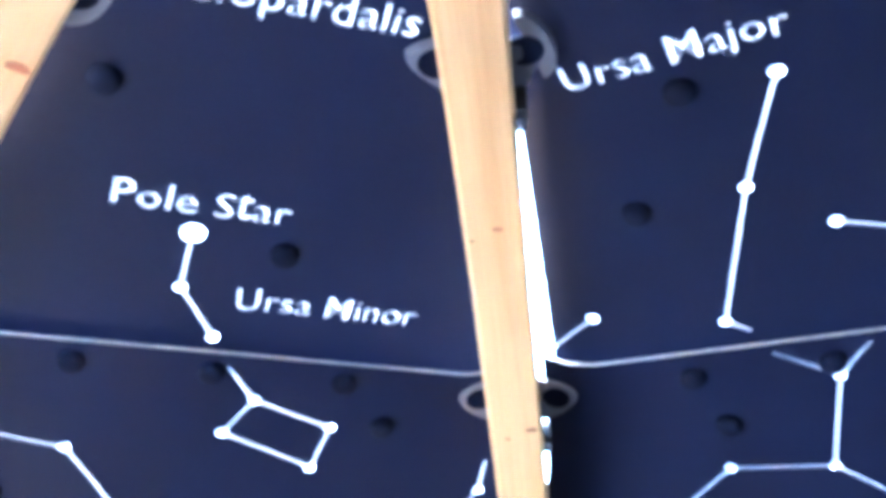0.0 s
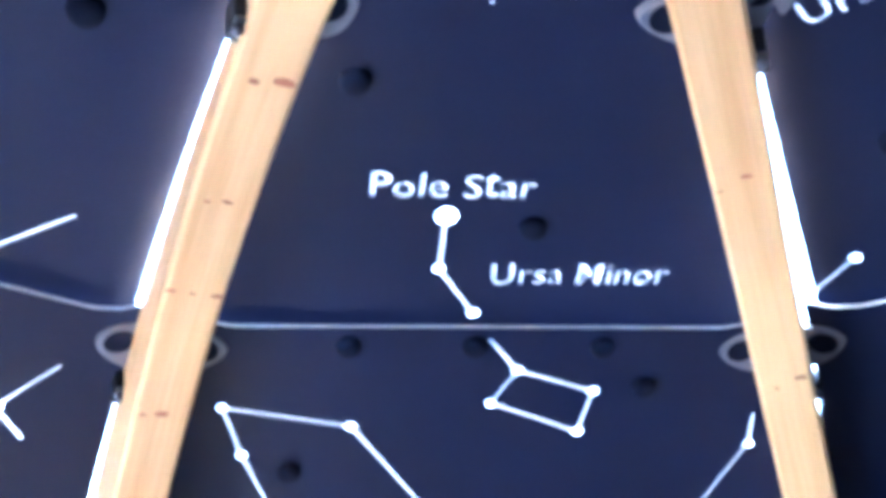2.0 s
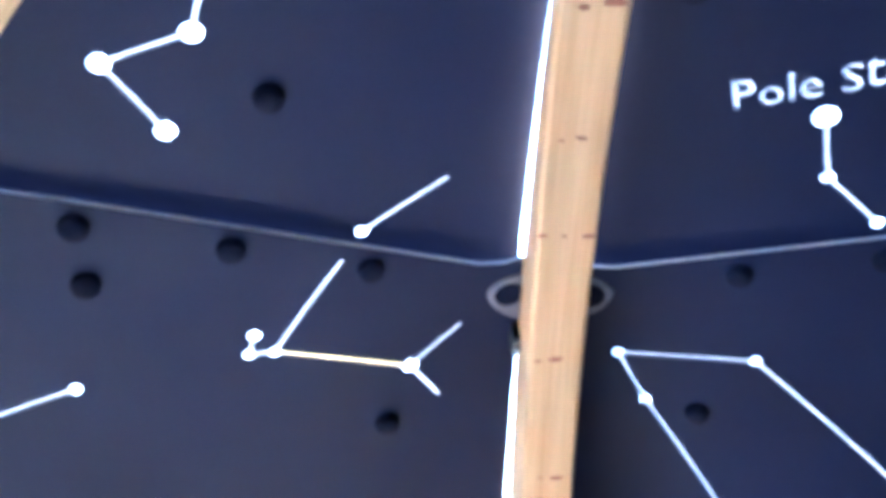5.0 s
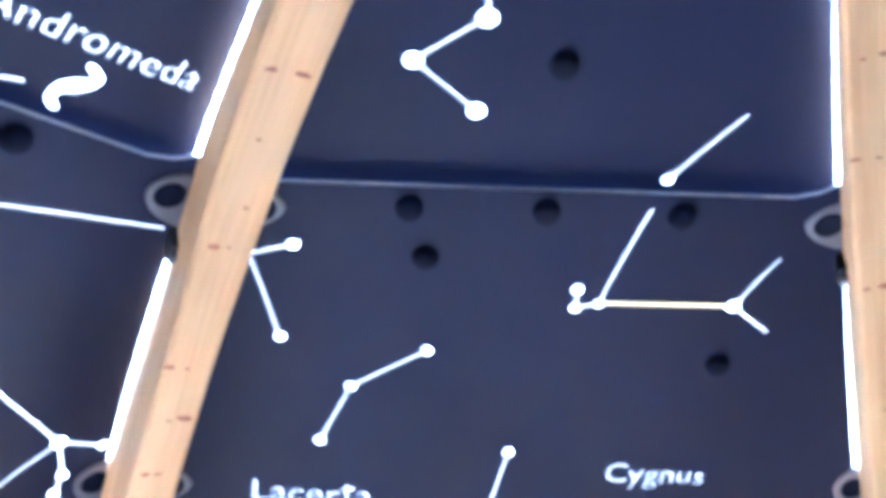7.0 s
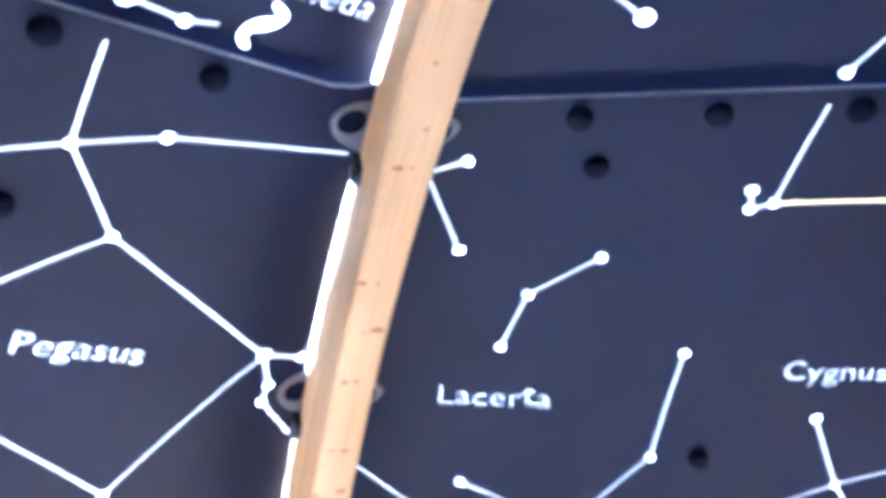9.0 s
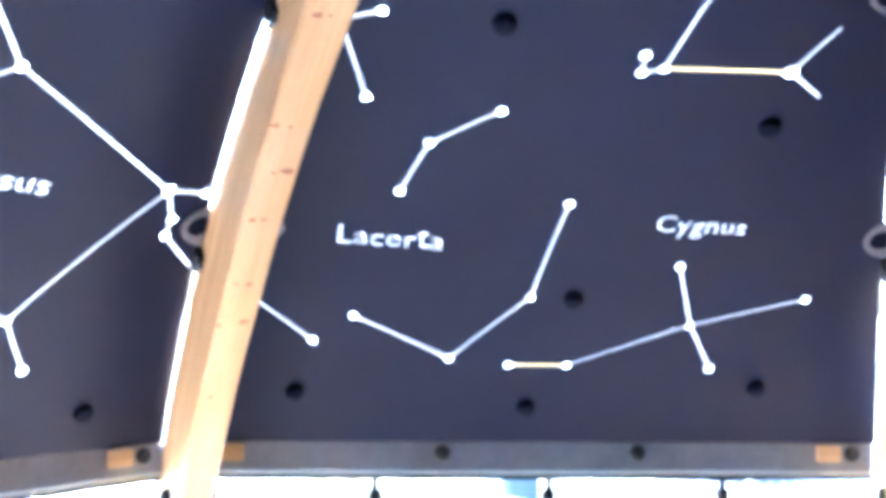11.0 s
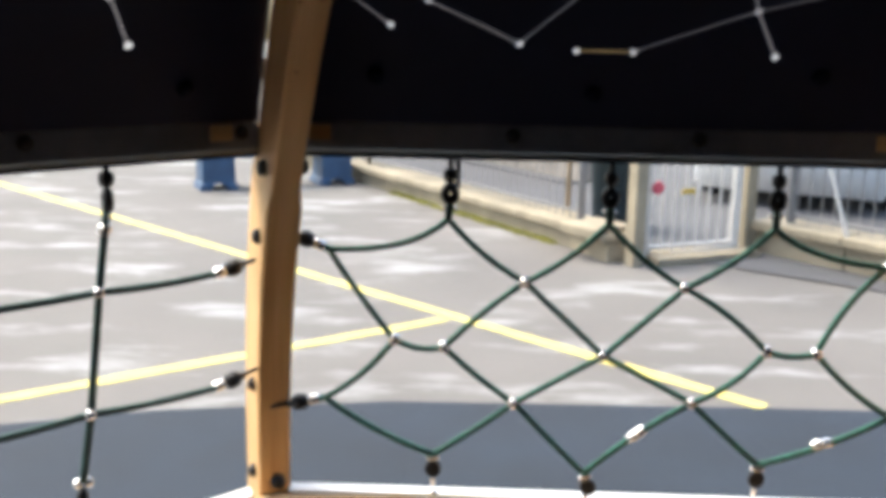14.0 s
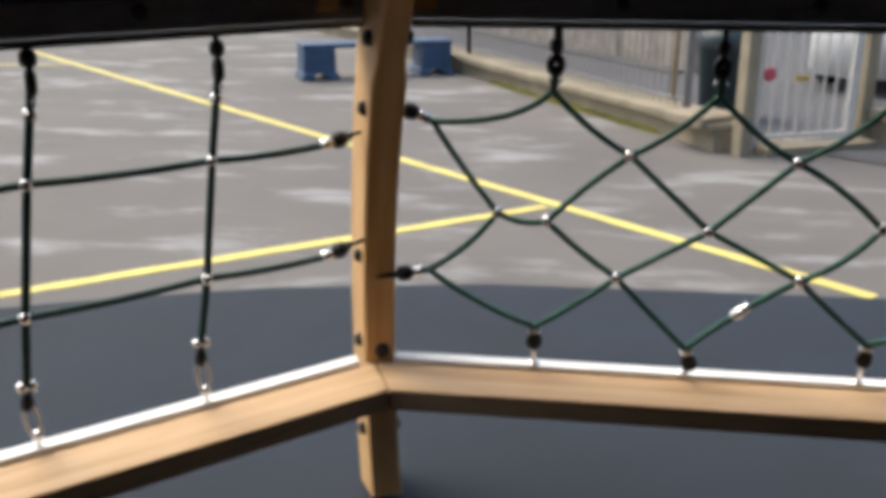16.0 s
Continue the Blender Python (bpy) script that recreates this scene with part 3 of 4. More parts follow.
def half_plate(root, k, side, th, shift):
    """Half of an almond-shaped pale plate lying on bay k's panel, with a black cap. side: +1 at the bay's right end."""
    reach = (0.095 if th < 1.2 else 0.080) - side * shift
    bm = bmesh.new()
    hw = half_width(th)
    rows = []
    for grow, o in ((1.0, -0.0075), (1.06, -0.002), (1.06, 0.002)):
        ring = []
        for i in range(25):
            t = math.pi * (i / 24 - 0.5)
            x = reach * math.cos(t) ** 0.8 if abs(t) < 1.57 else 0.0
            y = 0.046 * math.copysign(abs(math.sin(t)) ** 1.25, math.sin(t))
            ring.append(bm.verts.new(on_panel(k, side * (hw - x * (1 + (grow - 1) * 0.6)), th + y * grow / RHO, o)))
        rows.append(ring)
    bm.faces.new(rows[0])
    bm.faces.new(rows[2][::-1])
    for a, b in zip(rows, rows[1:]):
        for i in range(25):
            bm.faces.new((a[i - 1], b[i - 1], b[i], a[i]))
    part("connector_plate", bm, PLATE, root, "pale grey almond-shaped connector plate")
    u = side * (hw - reach + 0.0305)
    n = (on_panel(k, u, th, -1) - on_panel(k, u, th)).normalized()
    bm = bmesh.new()
    lathe(bm, [(0.0, 0.0012), (0.010, 0.0014), (0.018, 0.0026), (0.0205, 0.0024), (0.0215, 0.0008), (0.0215, -0.0005), (0.0, -0.0005)], frame_of(on_panel(k, u, th, -0.0075), n), 18)
    part("bolt_cap", bm, PIT, root, "flat dark plastic bolt cap", smooth=True)


PLATE_LEAN = {1.5: (0.0, -0.18), 0.5: (0.0, -0.105), -0.5: (0.012, -0.045)}
# knots: place along the rib, across it, half-width
KNOTS = {
    0.5: ((1.310, -0.011, 0.007), (1.313, 0.019, 0.013), (1.223, -0.018, 0.004), (1.225, 0.005, 0.007), (1.151, -0.030, 0.007), (1.151, -0.003, 0.004), (1.151, 0.026, 0.008),
          (1.044, -0.025, 0.005), (1.046, -0.001, 0.010), (0.93, 0.012, 0.009), (0.93, -0.012, 0.004), (0.80, 0.015, 0.008)),
    1.5: ((1.258, 0.005, 0.007), (1.249, -0.028, 0.004), (1.077, 0.022, 0.009), (1.069, -0.013, 0.004)),
    -0.5: ((1.193, -0.023, 0.007), (1.194, 0.012, 0.009), (1.146, -0.009, 0.004), (1.096, 0.004, 0.004), (1.063, -0.017, 0.008), (1.064, 0.000, 0.004), (0.959, -0.026, 0.008), (0.959, -0.002, 0.004),
           (0.914, 0.014, 0.010), (0.911, -0.006, 0.004), (0.859, -0.017, 0.006), (0.860, 0.000, 0.006), (0.785, -0.016, 0.005), (0.785, 0.004, 0.007), (0.733, -0.028, 0.006), (0.738, 0.013, 0.009), (0.638, -0.014, 0.005)),
}
KNOTS_ELSEWHERE = ((1.2, -0.010, 0.005), (1.2, 0.012, 0.009), (1.05, 0.010, 0.008), (0.9, -0.014, 0.006), (0.7, 0.012, 0.009))
for j in (-3.5, -2.5, -1.5, -0.5, 0.5, 1.5, 2.5, 3.5):
    root = rib(j)
    kl, kr = j + 0.5, j - 0.5
    for th in (1.042, 0.763, 1.348):
        half_plate(root, kl if kl < 4.5 else -3, -1, th + (0.024 if j == 1.5 and th > 1.3 else 0.0), PLATE_LEAN.get(j, (0, 0))[0] + PLATE_LEAN.get(j, (0, 0))[1] * (th - 1.04))
        half_plate(root, kr if kr > -3.5 else 4, 1, th, PLATE_LEAN.get(j, (0, 0))[0] + PLATE_LEAN.get(j, (0, 0))[1] * (th - 1.04))
    rnd = random.Random(int(j * 10) + 3)
    for th, x, rx in KNOTS.get(j, KNOTS_ELSEWHERE):
        p, n, et = rib_point(j, th, x, -0.0006)
        bm = bmesh.new()
        m = frame_of(p, -n, et) @ pose(0, 0, 0, 0, 0, rnd.uniform(-14, 14))
        ry = rx * rnd.uniform(0.42, 0.62)
        bm.faces.new([bm.verts.new(m @ Vector((rx * math.cos(2 * math.pi * i / 14) * rnd.uniform(0.8, 1.2), ry * math.sin(2 * math.pi * i / 14) * rnd.uniform(0.85, 1.15), 0))) for i in range(14)])
        part("knot", bm, KNOT, root)
    for th in (1.042, 0.763, 1.348):
        gap_bracket(root, j, th - (0.031 if th < 1.2 else 0.012), 1 if j == 1.5 else -1)
    for z, sides in ((1.245, (-1, 1)), (1.06, (-1,)), (0.63, (-1,)), (0.37, (-1,)), (0.10, (-1, 1))):
        th = math.asin((z - ZC) / RHO)
        for sd in sides:
            p, n, et = rib_point(j, th, sd * (RIB_W.get(j, 0.075) / 2 + (0.007 if j == -0.5 else 0.0)), 0.055)
            bm = bmesh.new()
            lathe(bm, [(0.0, 0.019), (0.011, 0.017), (0.017, 0.011), (0.019, 0.0), (0.0, 0.0)], frame_of(p, et * sd), 14)
            part("bolt_cap", bm, BLACK, root, "round black plastic bolt cap", smooth=True)
    p, n, et = rib_point(j, math.asin((0.355 - ZC) / RHO), 0.006, 0)
    bm = bmesh.new()
    lathe(bm, [(0.0, 0.017), (0.012, 0.015), (0.018, 0.008), (0.02, 0.0), (0.0, 0.0)], frame_of(p, -n), 14)
    part("bolt_cap", bm, BLACK, root, "round black plastic bolt cap", smooth=True)


# ---------------------------------------------------------------- rails, beams
def beam_rise(k, u):
    """One beam climbs slightly away from its right-hand post."""
    return 0.024 * max(0.0, 0.74 - u) if k == -1 else 0.0


def slope(bm, k):
    et = on_bay(k, 1, 0, 0)
    for v in bm.verts:
        v.co.z += beam_rise(k, v.co.dot(et))


def bar(bm, k, ap0, ap1, z0, z1, cut=0.0, bev=0.004):
    """A straight member along bay k with mitred ends between two distances from the axis."""
    vs = []
    for ap in (ap0, ap1):
        for z in (z0, z1):
            for s in (-1, 1):
                vs.append(bm.verts.new(on_bay(k, s * (ap * TAN - cut), ap, z)))
    fs = [bm.faces.new([vs[i] for i in f]) for f in ((0, 1, 3, 2), (4, 6, 7, 5), (0, 4, 5, 1), (2, 3, 7, 6), (0, 2, 6, 4), (1, 5, 7, 3))]
    if bev:
        bmesh.ops.bevel(bm, geom=[e for e in {e for f in fs for e in f.edges}], offset=bev, segments=2, affect="EDGES", profile=0.5)


for bay, k in BAYS.items():
    bm = bmesh.new()
    bar(bm, k, 1.840, 1.870, 1.209, 1.274, 0.02, 0.002)
    root = part("edge_rail", bm, RAIL, SHELTER, "grey rail with bolts under the panels")
    bm = bmesh.new()
    bar(bm, k, 1.838, 1.905, 1.200, 1.2065, 0.02, 0.001)
    part("metal_strip", bm, ALU, root, "thin bright metal strip")
    bm = bmesh.new()
    bar(bm, k, 1.844, 1.915, 1.190, 1.198, 0.02, 0.002)
    part("lower_lip", bm, PIT, root, "dark lower lip")
    for u in (-0.695, -0.2, 0.22, 0.695):
        bm = bmesh.new()
        lathe(bm, [(0.0, 0.010), (0.012, 0.009), (0.016, 0.004), (0.017, 0.0), (0.0, 0.0)], frame_of(on_bay(k, u, 1.840, 1.247), on_bay(k, 0, -1, 0)), 14)
        part("bolt_cap", bm, BLACK, root, smooth=True)
    for s in (-1, 1):
        bm = bmesh.new()
        m = frame_of(on_bay(k, s * 0.640, 1.834, 1.247), (0, 0, 1), on_bay(k, 1, 0, 0))
        box(bm, -0.026, 0.026, -0.008, 0.008, -0.016, 0.018, m, 0.003)
        give_grain(part("spacer_block", bm, PINE_BEAM, root, "small pine spacer block"), lambda c: (c.dot(on_bay(k, 1, 0, 0)), c.dot(on_bay(k, 0, 1, 0)), c.z))

for bay, k in BAYS.items():
    bm = bmesh.new()
    bar(bm, k, 1.730, 1.898, 0.268, 0.325, 0.0015, 0.005)
    slope(bm, k)
    root = give_grain(part("beam", bm, PINE_BEAM, SHELTER, "pale pine beam mitred between the ribs"), lambda c: (c.dot(on_bay(k, 1, 0, 0)) + 3 * k, c.dot(on_bay(k, 0, 1, 0)), c.z))
    bm = bmesh.new()
    bar(bm, k, 1.888, 1.930, 0.318, 0.338, 0.05, 0.002)
    slope(bm, k)
    part("white_strip", bm, WHITE, root, "bright white edge strip")


# plain boards added out of view in the bays without nets, to keep daylight out
for k in (1, 2, 3, 4, -3, -2):
    bm = bmesh.new()
    bar(bm, k, 1.890, 1.905, FLOOR, 1.235, 0.0, 0.0)
    tagged(part("shade_board", bm, NAVY), "plain dark board added out of view to darken the dome inside", "wall", kind="structure")


# ---------------------------------------------------------------- rope nets
def bezier(a, b, sag, n=9):
    """Points from a to b with a sideways bow (u, z offset of the middle)."""
    out = []
    for i in range(n):
        t = i / (n - 1)
        w = 4 * t * (1 - t)
        out.append((a[0] + (b[0] - a[0]) * t + sag[0] * w, a[1] + (b[1] - a[1]) * t + sag[1] * w))
    return out


ROPE_AP = 1.875


def rope(root, k, a, b, sag=(0, 0), mat=None, rad=0.0078, name="rope"):
    bm = bmesh.new()
    tube(bm, [on_bay(k, u, ROPE_AP, z) for u, z in bezier(a, b, sag)], rad, 10)
    return part(name, bm, mat or ROPE, root, smooth=True)


def ferrule(root, k, p, along, length=0.03, rad=0.0115, name="ferrule"):
    d = (on_bay(k, along[0], 0, along[1])).normalized()
    c = on_bay(k, p[0], ROPE_AP, p[1])
    bm = bmesh.new()
    m = frame_of(c - d * length / 2, d, on_bay(k, 0, 1, 0))
    lathe(bm, [(0.0, 0.0), (rad * 0.85, 0.0), (rad, 0.003), (rad, length - 0.003), (rad * 0.85, length), (0.0, length)], m, 12)
    part(name, bm, STEEL, root, "bright pressed metal sleeve", smooth=True)


def cross_clamp(root, k, p):
    """Pressed metal clamp with two raised halves where ropes cross."""
    c = on_bay(k, p[0], ROPE_AP, p[1])
    bm = bmesh.new()
    for s in (-1, 1):
        lathe(bm, [(0.0, 0.012), (0.008, 0.011), (0.0125, 0.006), (0.0135, 0.0), (0.0, 0.0)], frame_of(c + on_bay(k, s * 0.003, s * 0.004, 0), on_bay(k, 0, s, 0)), 12)
    part("cross_clamp", bm, STEEL, root, "bright pressed metal rope clamp", smooth=True)


def ring_link(bm, m, r, t, squash=1.0):
    """An oval link in the xz plane of m."""
    pts = [m @ Vector((r * math.cos(2 * math.pi * i / 20), 0, r * squash * math.sin(2 * math.pi * i / 20))) for i in range(21)]
    tube(bm, pts, t, 8)


def hanger_top(root, k, u, z, z_rail, turn=0):
    """Black drop-shaped thimble with an eye bolt up to the rail and a shackle below."""
    c = on_bay(k, u, ROPE_AP, z)
    m = frame_of(c, (0, 0, 1), on_bay(k, 1, 0, 0)) @ pose(0, 0, 0, 0, 0, turn)
    bm = bmesh.new()
    ring_link(bm, m, 0.0125, 0.0112, 1.35)
    lathe(bm, [(0.0, -0.008), (0.012, -0.006), (0.013, 0.0), (0.012, 0.006), (0.0, 0.008)], m @ pose(0, 0, -0.014, 90, 0, 0), 14)
    part("thimble", bm, BLACK, root, "black plastic rope thimble", smooth=True)
    bm = bmesh.new()
    tube(bm, [m @ Vector((0, 0, 0.020)), m @ Vector((0.001, 0, 0.034)), m @ Vector((0, 0, z_rail - z))], 0.007, 8)
    lathe(bm, [(0.0, 0.0), (0.013, 0.0), (0.017, 0.010), (0.017, 0.022), (0.012, 0.030), (0.0, 0.030)], m @ pose(0, 0, 0.030), 12)
    part("eye_bolt", bm, BLACK, root, "dark eye bolt", smooth=True)
    bm = bmesh.new()
    for s in (-1, 1):
        lathe(bm, [(0.0, 0.008), (0.005, 0.006), (0.006, 0.0), (0.0, 0.0)], m @ pose(s * 0.010, 0, -0.036, 0, s * 90, 0), 8)
    tube(bm, [m @ Vector((-0.012, 0, -0.036)), m @ Vector((0.012, 0, -0.036))], 0.005, 8)
    part("shackle_pin", bm, STEEL, root, "bright shackle pin", smooth=True)


def chain_foot(root, k, u, z, z_beam, lean=0.0):
    """Two bright clamps, a black neck, a tilted steel link and a ball on the beam's bolt."""
    c, base = on_bay(k, u, ROPE_AP, z), on_bay(k, u + 0.012, 1.902, z_beam)
    m = frame_of(c, (0, 0, 1), on_bay(k, 1, 0, 0)) @ pose(0, 0, 0, 0, -lean, 0)
    bm = bmesh.new()
    for s in (-1, 1):
        lathe(bm, [(0.0, 0.012), (0.006, 0.011), (0.010, 0.006), (0.011, 0.0), (0.008, -0.008), (0.0, -0.009)], m @ pose(s * 0.011, 0, -0.004), 10)
    part("shackle", bm, STEEL, root, "bright double rope clamp", smooth=True)
    bm = bmesh.new()
    lathe(bm, [(0.0, -0.058), (0.008, -0.056), (0.014, -0.045), (0.013, -0.030), (0.009, -0.018), (0.0, -0.012)], m, 12)
    part("thimble", bm, BLACK, root, "black plastic rope thimble", smooth=True)
    low = base + Vector((0, 0, 0.030))
    mid = (m @ Vector((0, 0, -0.040)) + low) / 2
    along = (m @ Vector((0, 0, -0.040)) - low)
    bm = bmesh.new()
    ring_link(bm, frame_of(mid, along, on_bay(k, 1, 0, 0)), 0.0135, 0.0042, along.length / 0.027)
    part("link", bm, ALU, root, "dull steel link", smooth=True)
    bm = bmesh.new()
    lathe(bm, [(0.0, -0.012), (0.009, -0.009), (0.0125, 0.0), (0.009, 0.009), (0.0, 0.012)], Matrix.Translation(low), 12)
    tube(bm, [low, base], 0.005, 8)
    part("eye_bolt", bm, STEEL, root, "steel eye bolt on the beam", smooth=True)


def hanger_foot(root, k, u, z, z_beam, lean=0.0):
    """Shackle, black thimble and eye bolt down to the beam."""
    c = on_bay(k, u, ROPE_AP, z)
    m = frame_of(c, (0, 0, 1), on_bay(k, 1, 0, 0)) @ pose(0, 0, 0, 0, -lean, 0)
    bm = bmesh.new()
    for s in (-1, 1):
        lathe(bm, [(0.0, 0.007), (0.006, 0.005), (0.007, 0.0), (0.0, 0.0)], m @ pose(s * 0.009, 0, -0.010, 0, s * 90, 0), 8)
    tube(bm, [m @ Vector((-0.012, 0, -0.010)), m @ Vector((0.012, 0, -0.010))], 0.005, 8)
    tube(bm, [m @ Vector((0, 0, 0.0)), m @ Vector((0, 0, -0.022))], 0.0065, 8)
    part("shackle", bm, STEEL, root, "bright shackle", smooth=True)
    bm = bmesh.new()
    ring_link(bm, m @ pose(0, 0, -0.038), 0.0135, 0.0078, 1.15)
    lathe(bm, [(0.0, -0.007), (0.010, -0.006), (0.011, 0.0), (0.010, 0.006), (0.0, 0.007)], m @ pose(0, 0, -0.038, 90, 0, 0), 12)
    part("thimble", bm, BLACK, root, "black plastic rope thimble", smooth=True)
    bm = bmesh.new()
    base = on_bay(k, u + 0.0, 1.902, z_beam)
    tube(bm, [m @ Vector((0, 0, -0.052)), base], 0.005, 8)
    lathe(bm, [(0.0, 0.0), (0.016, 0.0), (0.016, 0.006), (0.008, 0.010), (0.0, 0.010)], Matrix.Translation(base), 12)
    part("eye_bolt", bm, STEEL, root, "steel eye bolt on the beam", smooth=True)


def side_anchor(root, k, u, z, side, node):
    """Black thimble and steel sleeve joining a rope to a post. side: +1 where the post is to the right."""
    c = on_bay(k, u, ROPE_AP, z)
    d = (on_bay(k, node[0], ROPE_AP, node[1]) - c).normalized()
    m = frame_of(c, d, on_bay(k, 0, 1, 0))
    bm = bmesh.new()
    lathe(bm, [(0.0, -0.030), (0.008, -0.028), (0.010, -0.012), (0.018, -0.010), (0.021, 0.004), (0.019, 0.018), (0.011, 0.026), (0.0, 0.027)], m, 14)
    part("thimble", bm, BLACK, root, "black plastic rope thimble", smooth=True)
    bm = bmesh.new()
    tube(bm, [c - d * 0.02, c - d * 0.075], 0.005, 8)
    part("eye_bolt", bm, BLACK, root, "dark eye bolt in the post", smooth=True)
    bm = bmesh.new()
    lathe(bm, [(0.0, 0.026), (0.011, 0.026), (0.0125, 0.03), (0.0125, 0.052), (0.010, 0.056), (0.0, 0.056)], m, 12)
    part("sleeve", bm, STEEL, root, "bright pressed metal sleeve", smooth=True)
    bm = bmesh.new()
    tube(bm, [c + d * 0.05, on_bay(k, node[0], ROPE_AP, node[1])], 0.0085, 10)
    part("rope_tail", bm, ROPE, root, smooth=True)


N = {
    "q1": (-0.344, 1.046), "q2": (0.034, 1.044), "q3": (0.420, 1.042), "x1": (-0.158, 0.898), "x2": (0.221, 0.893), "x3": (0.037, 0.720), "x4": (-0.174, 0.593), "x5": (0.257, 0.606),
    "L1": (-0.469, 0.747), "L2": (-0.348, 0.731), "L3": (0.425, 0.742), "L4": (0.543, 0.740), "b1": (-0.370, 0.452), "b2": (0.004, 0.413), "b3": (0.428, 0.451),
    "s1": (-0.627, 0.967), "s2": (-0.638, 0.592), "r1": (0.685, 0.955), "r2": (0.735, 0.585),
}
net = tagged(new("rope_net"), "green rope net with a diamond mesh between two posts", "rope net", "nets between the posts")
for a, b, sag in (("s1", "q1", (0.03, -0.022)), ("s1", "L1", (-0.008, 0.004)), ("q1", "x1", (-0.006, -0.010)), ("q2", "x1", (0.006, -0.010)), ("q2", "x2", (-0.006, -0.010)), ("q3", "x2", (0.006, -0.010)),
                  ("q3", "r1", (-0.03, -0.014)), ("x1", "L2", (-0.004, 0.004)), ("x1", "x3", (0.0, 0.0)), ("x2", "x3", (0.0, 0.0)), ("x2", "L3", (0.006, 0.010)), ("L1", "L2", (0.0, -0.013)), ("L3", "L4", (0.0, -0.010)),
                  ("L1", "s2", (0.008, -0.010)), ("L2", "x4", (-0.004, -0.004)), ("x3", "x4", (0.0, 0.0)), ("x3", "x5", (0.0, 0.0)), ("L3", "x5", (0.012, -0.010)), ("L4", "r1", (-0.010, 0.012)), ("L4", "r2", (-0.006, -0.010)),
                  ("s2", "b1", (-0.006, -0.010)), ("x4", "b1", (0.0, -0.004)), ("x4", "b2", (0.0, -0.002)), ("x5", "b2", (-0.005, 0.009)), ("x5", "b3", (0.0, -0.003)), ("r2", "b3", (0.0, -0.012))):
    rope(net, 0, N[a], N[b], sag)
for n in ("x1", "x2", "x3", "x4", "x5"):
    cross_clamp(net, 0, N[n])
for n in ("L1", "L2", "L3", "L4"):
    ferrule(net, 0, N[n], (0.2 if n in ("L1", "L3") else -0.2, 1.0), 0.026, 0.0125, "clamp")
ferrule(net, 0, (0.128, 0.521), (1.0, 0.8), 0.05, 0.0125)
ferrule(net, 0, (0.578, 0.511), (1.0, 0.25), 0.05)
for u, z, q in ((-0.341, 1.106, "q1"), (0.033, 1.106, "q2"), (0.418, 1.108, "q3")):
    hanger_top(net, 0, u, z, 1.192)
    rope(net, 0, (u, z - 0.02), N[q], (0, 0), ROPE_DARK, 0.0095, "rope_tail")
for n, ln in (("b1", 0), ("b2", 18), ("b3", 0)):
    hanger_foot(net, 0, N[n][0], N[n][1], 0.334, ln)
side_anchor(net, 0, -0.686, 0.992, -1, N["s1"])
side_anchor(net, 0, -0.705, 0.578, -1, N["s2"])
side_anchor(net, 0, 0.735, 0.965, 1, N["r1"])
side_anchor(net, 0, 0.785, 0.583, 1, N["r2"])

net = tagged(new("rope_net"), "dark green rope net with square mesh between two posts", "rope net", "nets between the posts")
VERT = (((0.392, 1.118), (0.363, 0.924), (0.330, 0.659), (0.304, 0.511)), ((0.010, 1.125), (-0.022, 0.930), (-0.059, 0.660), (-0.075, 0.514)), ((-0.37, 1.13), (-0.40, 0.935), (-0.43, 0.66), (-0.45, 0.515)))
for col in VERT:
    for a, b in zip(col, col[1:]):
        rope(net, -1, a, b, (0, 0), ROPE_DARK, 0.009)
    hanger_top(net, -1, col[0][0], col[0][1], 1.192, 78)
    chain_foot(net, -1, col[3][0], col[3][1], 0.334 + beam_rise(-1, col[3][0]), -6)
    cross_clamp(net, -1, col[1])
    cross_clamp(net, -1, col[2])
    ferrule(net, -1, (col[0][0] - 0.0095, col[0][1] - 0.062), (0.15, 1.0), 0.022, 0.0135, "sleeve")
ROW1, ROW2 = ((-0.78, 0.92), (-0.40, 0.935), (-0.022, 0.930), (0.363, 0.924), (0.640, 0.922)), ((-0.80, 0.63), (-0.43, 0.66), (-0.059, 0.660), (0.330, 0.659), (0.625, 0.648))
for row in (ROW1, ROW2):
    for a, b in zip(row, row[1:]):
        rope(net, -1, a, b, (0.0, -0.005), ROPE_DARK, 0.0085)
side_anchor(net, -1, 0.690, 0.931, 1, ROW1[-1])
side_anchor(net, -1, 0.680, 0.658, 1, ROW2[-1])

